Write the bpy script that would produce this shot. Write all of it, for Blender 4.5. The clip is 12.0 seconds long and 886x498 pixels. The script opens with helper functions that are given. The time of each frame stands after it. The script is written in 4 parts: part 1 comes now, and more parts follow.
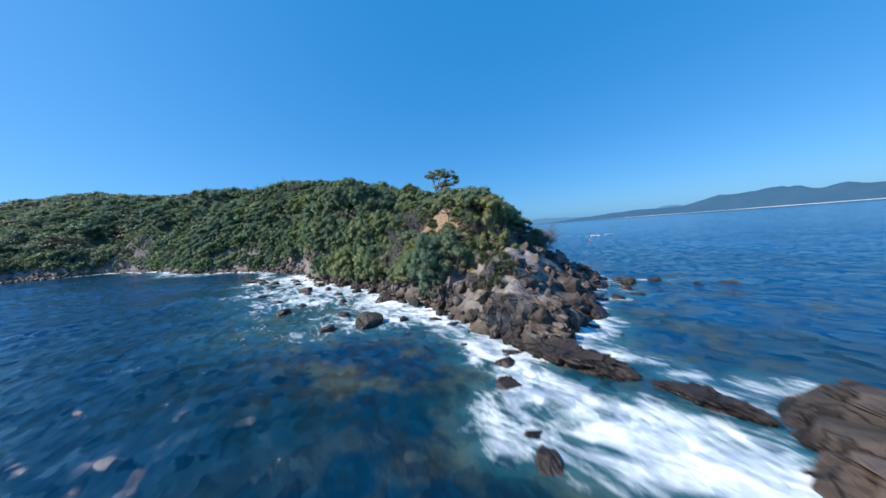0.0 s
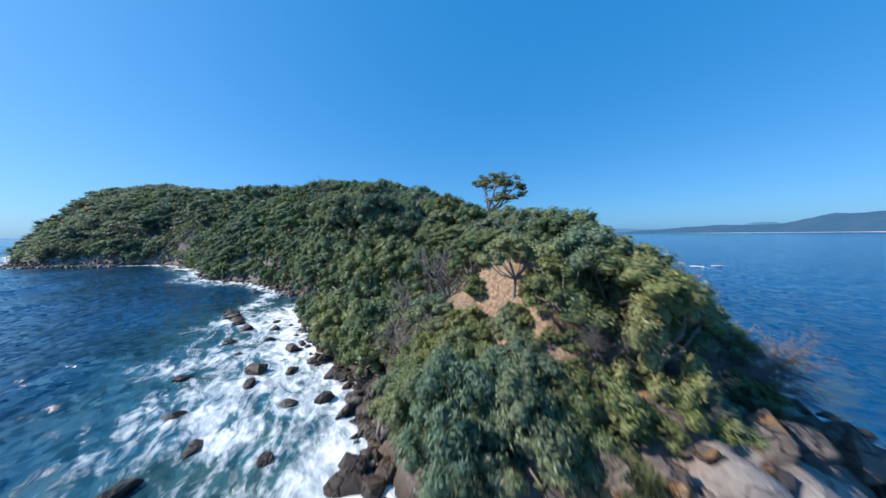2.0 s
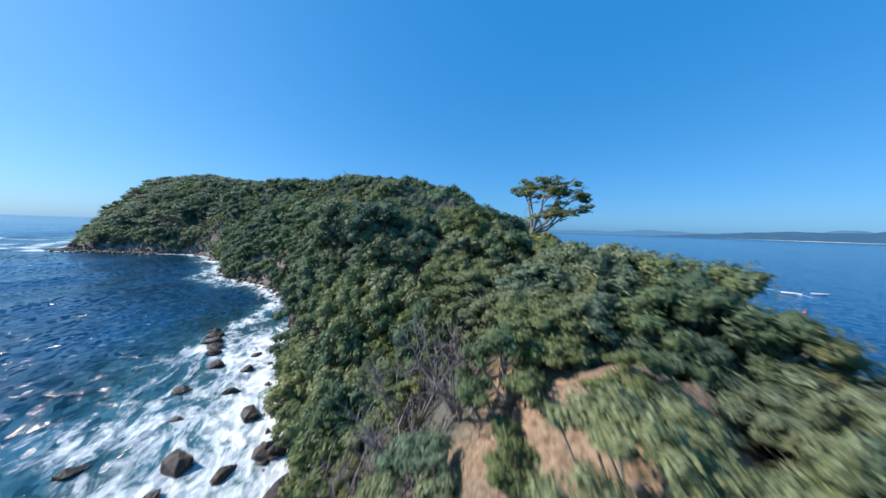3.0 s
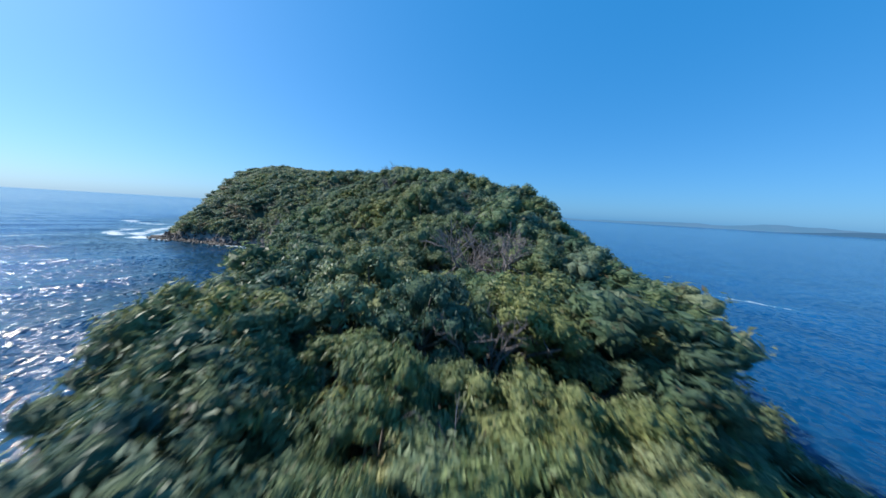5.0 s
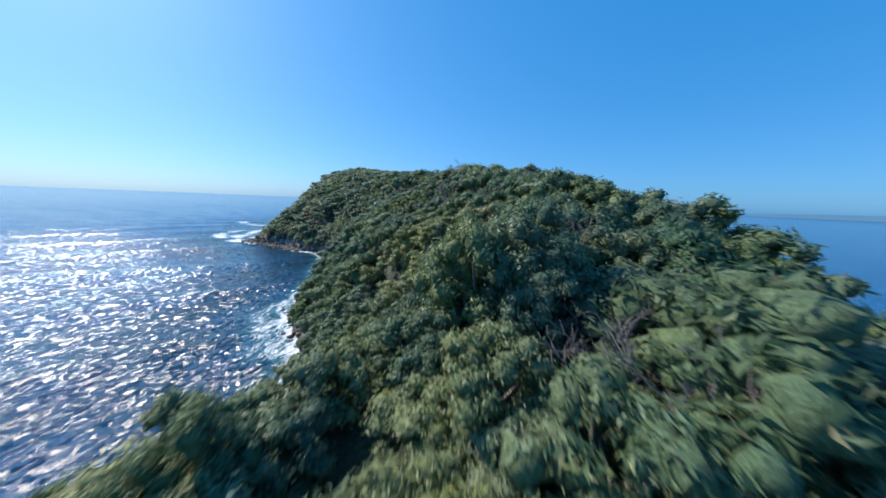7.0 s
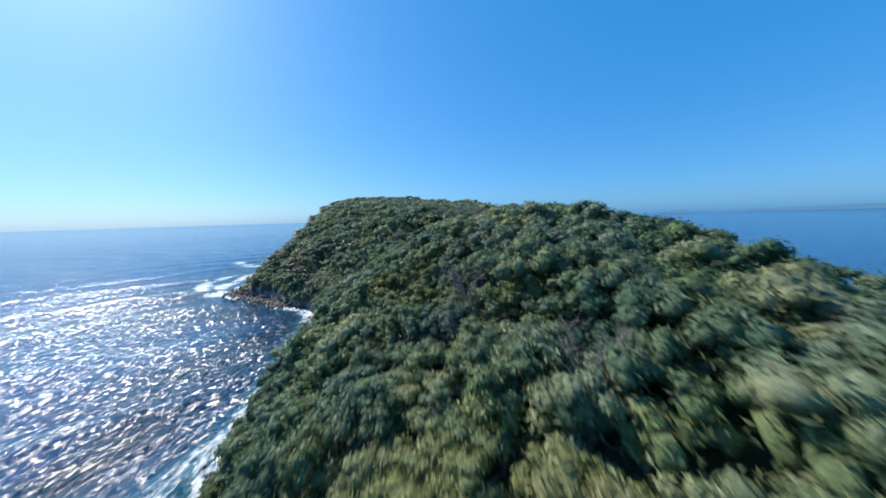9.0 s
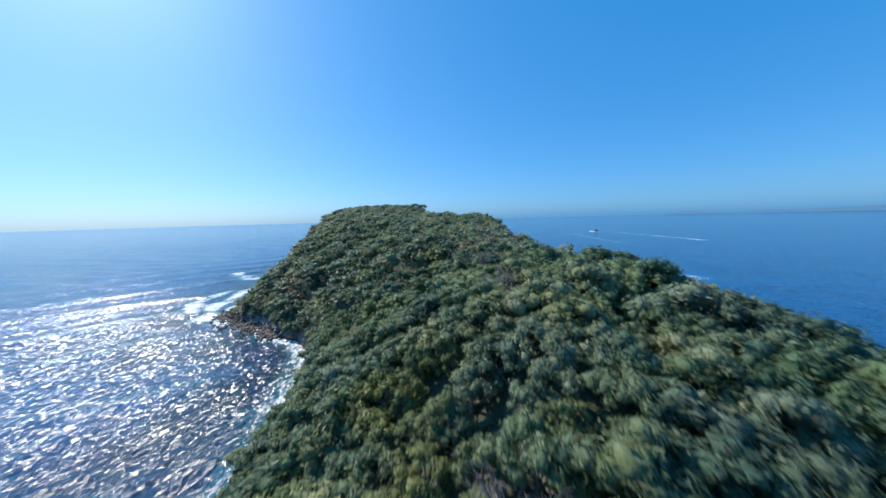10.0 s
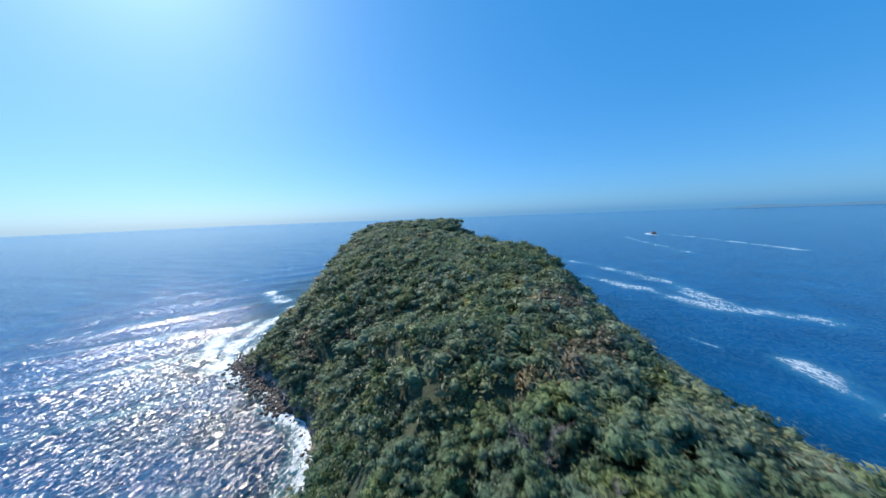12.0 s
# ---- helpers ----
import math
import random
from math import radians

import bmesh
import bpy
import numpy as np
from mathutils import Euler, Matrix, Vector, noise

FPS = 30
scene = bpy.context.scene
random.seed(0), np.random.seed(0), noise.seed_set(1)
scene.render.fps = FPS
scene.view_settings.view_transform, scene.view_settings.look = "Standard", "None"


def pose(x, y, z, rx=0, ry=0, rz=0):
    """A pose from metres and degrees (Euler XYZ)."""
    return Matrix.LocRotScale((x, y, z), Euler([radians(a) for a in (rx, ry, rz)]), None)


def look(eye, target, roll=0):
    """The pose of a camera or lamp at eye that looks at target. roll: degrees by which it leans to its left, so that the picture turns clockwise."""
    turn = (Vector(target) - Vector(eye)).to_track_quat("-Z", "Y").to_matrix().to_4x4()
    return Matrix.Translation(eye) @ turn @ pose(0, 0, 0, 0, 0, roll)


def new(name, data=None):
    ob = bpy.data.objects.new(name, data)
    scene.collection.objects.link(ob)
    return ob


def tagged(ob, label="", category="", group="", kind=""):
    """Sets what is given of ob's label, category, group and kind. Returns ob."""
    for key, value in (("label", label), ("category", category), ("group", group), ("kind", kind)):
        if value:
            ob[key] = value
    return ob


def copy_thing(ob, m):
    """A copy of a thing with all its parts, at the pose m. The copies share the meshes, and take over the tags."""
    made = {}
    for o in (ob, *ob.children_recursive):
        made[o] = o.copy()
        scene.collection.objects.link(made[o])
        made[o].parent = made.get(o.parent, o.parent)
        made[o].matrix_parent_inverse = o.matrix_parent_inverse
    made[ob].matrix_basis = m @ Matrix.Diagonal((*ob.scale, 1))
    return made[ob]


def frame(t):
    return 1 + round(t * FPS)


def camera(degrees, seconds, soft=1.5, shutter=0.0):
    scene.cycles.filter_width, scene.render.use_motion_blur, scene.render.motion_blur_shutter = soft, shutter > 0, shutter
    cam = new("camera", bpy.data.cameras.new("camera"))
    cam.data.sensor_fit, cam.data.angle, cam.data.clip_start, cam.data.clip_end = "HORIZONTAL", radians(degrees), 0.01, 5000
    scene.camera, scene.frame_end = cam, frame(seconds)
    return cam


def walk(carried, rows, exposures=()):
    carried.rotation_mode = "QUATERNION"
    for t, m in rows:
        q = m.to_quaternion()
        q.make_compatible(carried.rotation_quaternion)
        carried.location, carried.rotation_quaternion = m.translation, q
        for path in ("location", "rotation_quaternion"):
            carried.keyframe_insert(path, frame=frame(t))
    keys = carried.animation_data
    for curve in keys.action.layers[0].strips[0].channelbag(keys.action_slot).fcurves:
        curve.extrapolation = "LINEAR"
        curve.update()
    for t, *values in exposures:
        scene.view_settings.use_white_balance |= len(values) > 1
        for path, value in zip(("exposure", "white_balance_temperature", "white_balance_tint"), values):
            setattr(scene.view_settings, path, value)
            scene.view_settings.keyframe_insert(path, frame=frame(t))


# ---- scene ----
# camera: seconds, place, heading (to the left of +y), pitch, lean
cam = camera(114.42, 12.0, shutter=0.4)
FLIGHT = (
    (0, 34.365, 50.170, 8.539, 48.960, -3.580, -4.223),
    (0.5, 29.980, 53.927, 9.433, 51.176, -2.701, -3.800),
    (1, 25.543, 57.647, 10.605, 53.319, -1.999, -2.976),
    (1.5, 21.166, 61.417, 12.029, 55.749, -2.110, -1.826),
    (2, 16.757, 64.989, 13.597, 58.335, -2.838, -0.466),
    (2.5, 12.228, 68.402, 15.183, 61.466, -3.356, 0.976),
    (4.5, -9.351, 80.868, 22.228, 74.533, -6.682, 2.855),
    (5, -14.981, 82.800, 23.528, 78.039, -7.420, 3.333),
    (5.5, -20.720, 84.403, 24.777, 82.180, -8.239, 3.207),
    (6, -26.591, 85.550, 25.925, 86.509, -8.861, 3.097),
    (6.5, -32.503, 86.351, 27.045, 90.454, -9.354, 2.760),
    (7, -38.545, 86.776, 28.020, 93.412, -9.306, 2.362),
    (9, -67.619, 84.514, 36.533, 95.803, -6.247, -1.600),
    (9.5, -75.151, 83.418, 40.694, 96.410, -5.912, -1.656),
    (10, -82.429, 82.306, 44.908, 97.015, -6.213, -1.495),
    (10.5, -89.493, 81.128, 49.145, 97.802, -6.513, -1.063),
    (11, -96.547, 79.782, 53.372, 99.232, -6.825, -0.916),
    (11.5, -103.529, 78.450, 57.540, 101.649, -6.988, -1.252),
    (12, -110.446, 77.201, 61.522, 104.294, -6.741, -2.235),
)


def flown(x, y, z, heading, pitch, lean):
    h, p = radians(heading), radians(pitch)
    way = Vector((-math.sin(h) * math.cos(p), math.cos(h) * math.cos(p), math.sin(p)))
    return look((x, y, z), Vector((x, y, z)) + way, lean)


walk(cam, [(t, flown(*row)) for t, *row in FLIGHT], exposures=[(0.0, 0.35), (12.0, 0.35)])

# ---- light ----
SUN_HEADING, SUN_HEIGHT = 149.0, 40.0
world = bpy.data.worlds.new("sky")
scene.world = world
world.use_nodes = True
wn, wl = world.node_tree.nodes, world.node_tree.links
sky = wn.new("ShaderNodeTexSky")
sky.sky_type, sky.sun_disc = "NISHITA", False
sky.sun_elevation, sky.sun_rotation = radians(SUN_HEIGHT), radians(-SUN_HEADING)
sky.altitude, sky.air_density, sky.dust_density, sky.ozone_density = 0, 1.0, 0.9, 2.0
# clear maritime air: deep blue away from the sun, pale towards it
clear = wn.new("ShaderNodeVectorMath")
clear.operation = "MULTIPLY_ADD"
clear.inputs[1].default_value, clear.inputs[2].default_value = (0.31, 0.43, 0.55), (-0.1, 1.06, 2.95)
wl.new(sky.outputs[0], clear.inputs[0])
least = wn.new("ShaderNodeVectorMath")
least.operation = "MAXIMUM"
least.inputs[1].default_value = (0.05, 0.3, 0.8)
wl.new(clear.outputs[0], least.inputs[0])
wl.new(least.outputs[0], wn["Background"].inputs["Color"])
wn["Background"].inputs["Strength"].default_value = 0.12
sun_data = bpy.data.lights.new("sun", "SUN")
sun_data.energy, sun_data.angle, sun_data.color = 4.2, radians(0.55), (1.0, 0.95, 0.87)
sun = new("sun", sun_data)
sh, se = radians(SUN_HEADING), radians(SUN_HEIGHT)
to_sun = Vector((-math.sin(sh) * math.cos(se), math.cos(sh) * math.cos(se), math.sin(se)))
sun.matrix_world = look(to_sun * 300, (0, 0, 0))


# ---- numeric helpers ----
rng = np.random.default_rng(7)


def lattice(ix, iy, seed):
    n = (ix.astype(np.int64) * 374761393 + iy.astype(np.int64) * 668265263 + seed * 1442695041) & 0xFFFFFFFF
    n = ((n ^ (n >> 13)) * 1274126177) & 0xFFFFFFFF
    return ((n ^ (n >> 16)) & 0xFFFF) / 65535.0


def wobble(x, y, size, seed=0, octaves=3):
    """Smooth noise from -1 to 1."""
    total, amp, norm = 0.0, 1.0, 0.0
    for k in range(octaves):
        u, v = x / size, y / size
        iu, iv = np.floor(u), np.floor(v)
        fu, fv = u - iu, v - iv
        fu, fv = fu * fu * (3 - 2 * fu), fv * fv * (3 - 2 * fv)
        a, b = lattice(iu, iv, seed + k), lattice(iu + 1, iv, seed + k)
        c, d = lattice(iu, iv + 1, seed + k), lattice(iu + 1, iv + 1, seed + k)
        total = total + amp * (2 * ((a * (1 - fu) + b * fu) * (1 - fv) + (c * (1 - fu) + d * fu) * fv) - 1)
        norm += amp
        amp, size = amp * 0.5, size * 0.5
    return total / norm


def cells(x, y, size, seed=0):
    """Distance to the nearest of scattered seeds, and a random number of that seed."""
    u, v = x / size, y / size
    iu, iv = np.floor(u), np.floor(v)
    best, val = np.full(np.shape(u), 9.0), np.zeros(np.shape(u))
    for du in (-1, 0, 1):
        for dv in (-1, 0, 1):
            cx, cy = iu + du, iv + dv
            r = np.hypot(cx + lattice(cx, cy, seed) - u, cy + lattice(cx, cy, seed + 9) - v)
            val = np.where(r < best, lattice(cx, cy, seed + 5), val)
            best = np.minimum(best, r)
    return best, val


def to_line(x, y, pts, closed=False):
    """Distance to a line of points, and the place along it as point index."""
    best, along = np.full(np.shape(x), 1e9), np.zeros(np.shape(x))
    n = len(pts)
    for i in range(n if closed else n - 1):
        (ax, ay), (bx, by) = pts[i][:2], pts[(i + 1) % n][:2]
        ex, ey = bx - ax, by - ay
        s = np.clip(((x - ax) * ex + (y - ay) * ey) / (ex * ex + ey * ey), 0, 1)
        r = np.hypot(x - ax - s * ex, y - ay - s * ey)
        along = np.where(r < best, i + s, along)
        best = np.minimum(best, r)
    return best, along


def inside(x, y, pts):
    c = np.zeros(np.shape(x), bool)
    for (ax, ay), (bx, by) in zip(pts, pts[1:] + pts[:1]):
        if ay != by:
            c ^= ((ay > y) != (by > y)) & (x < (bx - ax) * (y - ay) / (by - ay) + ax)
    return c


# ---- plan of the island ----
SHORE = [(25, 67), (19, 66.5), (13, 69), (7, 70), (0, 70), (-9, 72.5), (-18, 70), (-32, 70), (-52, 72), (-64, 67),
         (-76, 63), (-88, 58), (-97, 49), (-112, 45), (-130, 42), (-143, 36), (-157, 31), (-169, 25), (-178, 14), (-182, 2),
         (-190, -12), (-196, -26), (-202, -41), (-226, -48), (-258, -61), (-302, -84), (-352, -104), (-405, -92), (-432, -20), (-412, 50), (-360, 96),
         (-296, 119), (-245, 127), (-205, 133), (-170, 142), (-135, 142), (-100, 136), (-70, 127), (-40, 117), (-12, 109), (6, 102),
         (16, 96), (20, 91), (21, 83), (24, 75)]
# ridge line: place, height of the ground, half width of its level top
SPINE = [(21, 70.5, 2.6, 1.0), (16, 74, 4.4, 1.5), (12, 79.5, 5.4, 2.0), (7, 79, 9.0, 2.0), (2, 81, 11.0, 2.5), (-10, 89, 12.6, 1.5), (-36, 84, 16.0, 15),
         (-52, 97, 18.0, 10), (-72, 108, 23.8, 5), (-105, 99.5, 32.2, 11), (-157, 87, 35.0, 11), (-200, 58, 37.0, 34), (-238, 54, 42.0, 34), (-274, 14, 46.5, 26), (-304, -8, 49.0, 30), (-346, -12, 53.5, 38)]

# rises and hollows on the slopes: place, height, reach
RISES = ((-72, 87, 6.0, 13), (-84, 73, 6.2, 11), (-49, 94, 1.6, 6), (-118, 66, 3.8, 12), (-143, 61, 3.2, 8), (-156, 43, -4.0, 8), (-170, 29, 3.8, 10), (-200, 7, 4.6, 13), (-208, 46, 4.6, 19),
         (-103, 93, -1.6, 10), (-157, 108, -4.8, 11), (-226, 107, -6.0, 11), (-106, 115, -2.2, 9), (-218, -38, -5.0, 11), (-270, -10, 4.0, 20), (-246, -24, 2.4, 12), (-27, 105, -2.2, 6), (-20, 96, -2.6, 5), (3, 77, -1.4, 2.2), (2.6, 80.8, 2.0, 2.4))


def shore_distance(x, y):
    d, along = to_line(x, y, SHORE, True)
    return np.where(inside(x, y, SHORE), d, -d), along


def smooth01(v, a, b):
    s = np.clip((v - a) / (b - a), 0, 1)
    return s * s * (3 - 2 * s)


def ground_height(x, y):
    x, y = np.asarray(x, float), np.asarray(y, float)
    d, _ = shore_distance(x, y)
    d = d + 0.9 * wobble(x, y, 9, 3) + 0.5 * wobble(x, y, 3.5, 8, 2)
    r, along = to_line(x, y, SPINE)
    k = range(len(SPINE))
    top, flat, mid = (np.interp(along, k, [p[i] for p in SPINE]) for i in (2, 3, 1))
    dd = np.maximum(d, 0)
    u = dd / (dd + np.maximum(r - flat, 0) + 1e-6)
    gentle = smooth01(-x, 160, 188) * smooth01(mid - y, -8, 14)
    foot = np.minimum(1, 0.25 + dd / 6.5)
    bulge = np.interp(along, (0, 3, 6), (0.5, 0.7, 1.0))
    # the northern side falls off steeply from a broad shoulder
    north = smooth01(y - mid, 4, 14) * smooth01(-x, 14, 24) * (1 - smooth01(-x, 135, 185))
    z = top * u ** (bulge - 0.55 * north) * foot
    # the south-western side rises from a low cliff at an even slope and rounds over at the top
    slope = 1.5 * smooth01(dd, 0, 5) + (0.78 + 0.34 * smooth01(-x, 262, 320)) * dd
    even = 0.5 * (slope + top - np.sqrt((slope - top) ** 2 + 90.0))
    z = (1 - gentle) * z + gentle * np.maximum(even, 0)
    # steeper foot on the southern side of the main body
    z = z + 3.2 * smooth01(dd, 0, 9) * (1 - smooth01(dd, 14, 34)) * smooth01(-x, 78, 100) * (1 - smooth01(-x, 165, 185)) * (y < mid)
    z = z + 0.8 * wobble(x, y, 17, 21) * np.clip(dd / 12, 0, 1)
    for rx, ry, rise, reach in RISES:
        z = z + rise * np.exp(-((x - rx) ** 2 + (y - ry) ** 2) / reach ** 2) * smooth01(dd, 0, 6)
    # broken rock on the bare point
    bare = smooth01(x, -4, 9) * np.clip((d + 2) / 3, 0, 1)
    c1, v1 = cells(x + 0.4 * y, y - 0.2 * x, 2.6, 2)
    c2, v2 = cells(x - 0.3 * y, y, 1.05, 4)
    z = z + bare * (1.1 * (v1 - 0.45) * np.clip(1.15 - c1, 0, 1) + 0.5 * (v2 - 0.45))
    return np.where(d > 0, z, np.maximum(d * 0.35, -7.0))


# ---- materials ----
def material(name):
    m = bpy.data.materials.new(name)
    m.use_nodes = True
    nt = m.node_tree
    return m, nt.nodes, nt.links, nt.nodes["Principled BSDF"]


def noise_node(n, l, scale, detail=4.0, coord=None, rough=0.55):
    t = n.new("ShaderNodeTexNoise")
    t.inputs["Scale"].default_value, t.inputs["Detail"].default_value, t.inputs["Roughness"].default_value = scale, detail, rough
    if coord is not None:
        l.new(coord, t.inputs["Vector"])
    return t


def ramp_node(n, l, source, stops):
    r = n.new("ShaderNodeValToRGB")
    e = r.color_ramp.elements
    while len(e) < len(stops):
        e.new(0.5)
    for k, (p, c) in zip(e, stops):
        k.position, k.color = p, (*c, 1) if len(c) == 3 else c
    l.new(source, r.inputs[0])
    return r


def mix_node(n, l, fac, a, b, blend="MIX"):
    m = n.new("ShaderNodeMix")
    m.data_type, m.blend_type = "RGBA", blend
    for socket, v in ((m.inputs[0], fac), (m.inputs[6], a), (m.inputs[7], b)):
        if isinstance(v, (int, float)):
            socket.default_value = v
        elif isinstance(v, tuple):
            socket.default_value = (*v, 1)
        else:
            l.new(v, socket)
    return m.outputs[2]


def math_node(n, l, op, a, b=0.0, clamp=False):
    m = n.new("ShaderNodeMath")
    m.operation, m.use_clamp = op, clamp
    for socket, v in zip(m.inputs, (a, b)):
        if isinstance(v, (int, float)):
            socket.default_value = v
        else:
            l.new(v, socket)
    return m.outputs[0]


def bump_node(n, l, height, strength, distance, normal=None):
    b = n.new("ShaderNodeBump")
    b.inputs["Strength"].default_value, b.inputs["Distance"].default_value = strength, distance
    l.new(height, b.inputs["Height"])
    if normal is not None:
        l.new(normal, b.inputs["Normal"])
    return b.outputs[0]


MASS = {}


def leaf_material(name, dark, mid, light, dry=(0.16, 0.12, 0.07), thin=0.28):
    """Leaf blades; the dense inner foliage of the same tree goes into MASS under the same name."""
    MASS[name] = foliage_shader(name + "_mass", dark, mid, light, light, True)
    return foliage_shader(name, dark, mid, light, dry, False, thin)


def foliage_shader(name, dark, mid, light, dry, mass, thin=0.0):
    m, n, l, p = material(name)
    geo, info = n.new("ShaderNodeNewGeometry"), n.new("ShaderNodeObjectInfo")
    if mass:
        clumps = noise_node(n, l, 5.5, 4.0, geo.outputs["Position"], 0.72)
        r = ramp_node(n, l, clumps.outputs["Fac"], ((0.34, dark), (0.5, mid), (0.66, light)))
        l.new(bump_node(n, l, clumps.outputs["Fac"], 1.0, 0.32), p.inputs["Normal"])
    else:
        r = ramp_node(n, l, geo.outputs["Random Per Island"], ((0.0, dark), (0.45, mid), (0.9, light), (1.0, dry)))
    patch = noise_node(n, l, 0.09, 2.0, geo.outputs["Position"])
    pr = ramp_node(n, l, patch.outputs["Fac"], ((0.32, (0.72, 0.74, 0.82)), (0.5, (1.0, 1.0, 1.0)), (0.68, (1.2, 1.08, 0.82))))
    c = mix_node(n, l, 1.0, r.outputs[0], pr.outputs[0], "MULTIPLY")
    tone = ramp_node(n, l, info.outputs["Random"], ((0.0, (0.84, 0.9, 0.92)), (0.5, (1.0, 1.0, 1.0)), (1.0, (1.12, 1.06, 0.9))))
    c = mix_node(n, l, 1.0, c, tone.outputs[0], "MULTIPLY")
    # every few metres another tree with its own hue
    cell = n.new("ShaderNodeTexVoronoi")
    cell.voronoi_dimensions = "2D"
    cell.inputs["Scale"].default_value = 0.24
    l.new(geo.outputs["Position"], cell.inputs["Vector"])
    hue = ramp_node(n, l, cell.outputs["Color"], ((0.08, (0.55, 0.78, 0.93)), (0.34, (0.9, 0.99, 1.1)), (0.6, (1.06, 1.06, 1.13)), (0.8, (1.2, 1.13, 0.95)), (0.93, (1.18, 1.03, 1.03))))
    c = mix_node(n, l, 0.85, c, mix_node(n, l, 1.0, c, hue.outputs[0], "MULTIPLY"))
    l.new(c, p.inputs["Base Color"])
    p.inputs["Roughness"].default_value = 0.5
    p.inputs["Specular IOR Level"].default_value = 0.35
    if mass:
        p.inputs["Roughness"].default_value = 0.8
        return m
    tr = n.new("ShaderNodeBsdfTranslucent")
    l.new(c, tr.inputs["Color"])
    mx = n.new("ShaderNodeMixShader")
    mx.inputs[0].default_value = thin
    l.new(p.outputs[0], mx.inputs[1]), l.new(tr.outputs[0], mx.inputs[2])
    l.new(mx.outputs[0], n["Material Output"].inputs["Surface"])
    return m


def bark_material(name, a, b):
    m, n, l, p = material(name)
    co = n.new("ShaderNodeNewGeometry").outputs["Position"]
    t = noise_node(n, l, 3.0, 6.0, co, 0.7)
    r = ramp_node(n, l, t.outputs["Fac"], ((0.3, a), (0.7, b)))
    l.new(r.outputs[0], p.inputs["Base Color"])
    p.inputs["Roughness"].default_value = 0.9
    l.new(bump_node(n, l, noise_node(n, l, 14.0, 4.0, co).outputs["Fac"], 0.6, 0.03), p.inputs["Normal"])
    return m


def crack_node(n, l, coord, scale):
    """Narrow joints: 0 in the joint, 1 on the rock."""
    bent = n.new("ShaderNodeVectorMath")
    bent.operation = "MULTIPLY_ADD"
    l.new(noise_node(n, l, scale * 1.7, 3.0, coord).outputs["Color"], bent.inputs[0])
    bent.inputs[1].default_value = (1.1 / scale, 1.1 / scale, 1.1 / scale)
    l.new(coord, bent.inputs[2])
    v = n.new("ShaderNodeTexVoronoi")
    v.feature = "DISTANCE_TO_EDGE"
    v.inputs["Scale"].default_value = scale
    l.new(bent.outputs[0], v.inputs["Vector"])
    return ramp_node(n, l, v.outputs["Distance"], ((0.0, (0, 0, 0)), (0.045, (1, 1, 1)))).outputs[0]


def rock_material(name, a, b, c, lichen=0.0):
    m, n, l, p = material(name)
    geo, info = n.new("ShaderNodeNewGeometry"), n.new("ShaderNodeObjectInfo")
    co = geo.outputs["Position"]
    big, fine = noise_node(n, l, 0.45, 5.0, co, 0.6), noise_node(n, l, 5.0, 6.0, co, 0.65)
    r = ramp_node(n, l, big.outputs["Fac"], ((0.34, a), (0.5, b), (0.66, c)))
    f = ramp_node(n, l, fine.outputs["Fac"], ((0.25, (0.6, 0.58, 0.56)), (0.5, (1, 1, 1)), (0.8, (1.3, 1.28, 1.22))))
    col = mix_node(n, l, 1.0, r.outputs[0], f.outputs[0], "MULTIPLY")
    tone = ramp_node(n, l, info.outputs["Random"], ((0.0, (0.66, 0.64, 0.66)), (0.5, (1, 1, 1)), (1.0, (1.25, 1.15, 1.05))))
    col = mix_node(n, l, 1.0, col, tone.outputs[0], "MULTIPLY")
    joint = crack_node(n, l, co, 0.55)
    col = mix_node(n, l, joint, mix_node(n, l, 1.0, col, (0.34, 0.31, 0.3), "MULTIPLY"), col)
    sep = n.new("ShaderNodeSeparateXYZ")
    l.new(co, sep.inputs[0])
    if lichen:
        ln = noise_node(n, l, 0.6, 4.0, co, 0.6)
        lf = ramp_node(n, l, ln.outputs["Fac"], ((0.57, (0, 0, 0)), (0.66, (lichen, lichen, lichen))))
        high = math_node(n, l, "MULTIPLY", math_node(n, l, "SUBTRACT", sep.outputs[2], 2.0), 0.6, True)
        col = mix_node(n, l, math_node(n, l, "MULTIPLY", lf.outputs[0], high), col, (0.42, 0.2, 0.045))
    # wet, weed-stained foot up to the tide line
    edge = math_node(n, l, "ADD", sep.outputs[2], math_node(n, l, "MULTIPLY", big.outputs["Fac"], -1.6))
    wet = math_node(n, l, "SUBTRACT", 1.0, math_node(n, l, "MULTIPLY", math_node(n, l, "ADD", edge, 0.6), 1.2, True), True)
    col = mix_node(n, l, wet, col, mix_node(n, l, 1.0, col, (0.42, 0.36, 0.28), "MULTIPLY"))
    l.new(col, p.inputs["Base Color"])
    l.new(math_node(n, l, "SUBTRACT", 0.88, math_node(n, l, "MULTIPLY", wet, 0.5)), p.inputs["Roughness"])
    nb = bump_node(n, l, joint, 0.8, 0.18, bump_node(n, l, big.outputs["Fac"], 0.5, 0.5))
    l.new(bump_node(n, l, fine.outputs["Fac"], 0.8, 0.12, nb), p.inputs["Normal"])
    return m


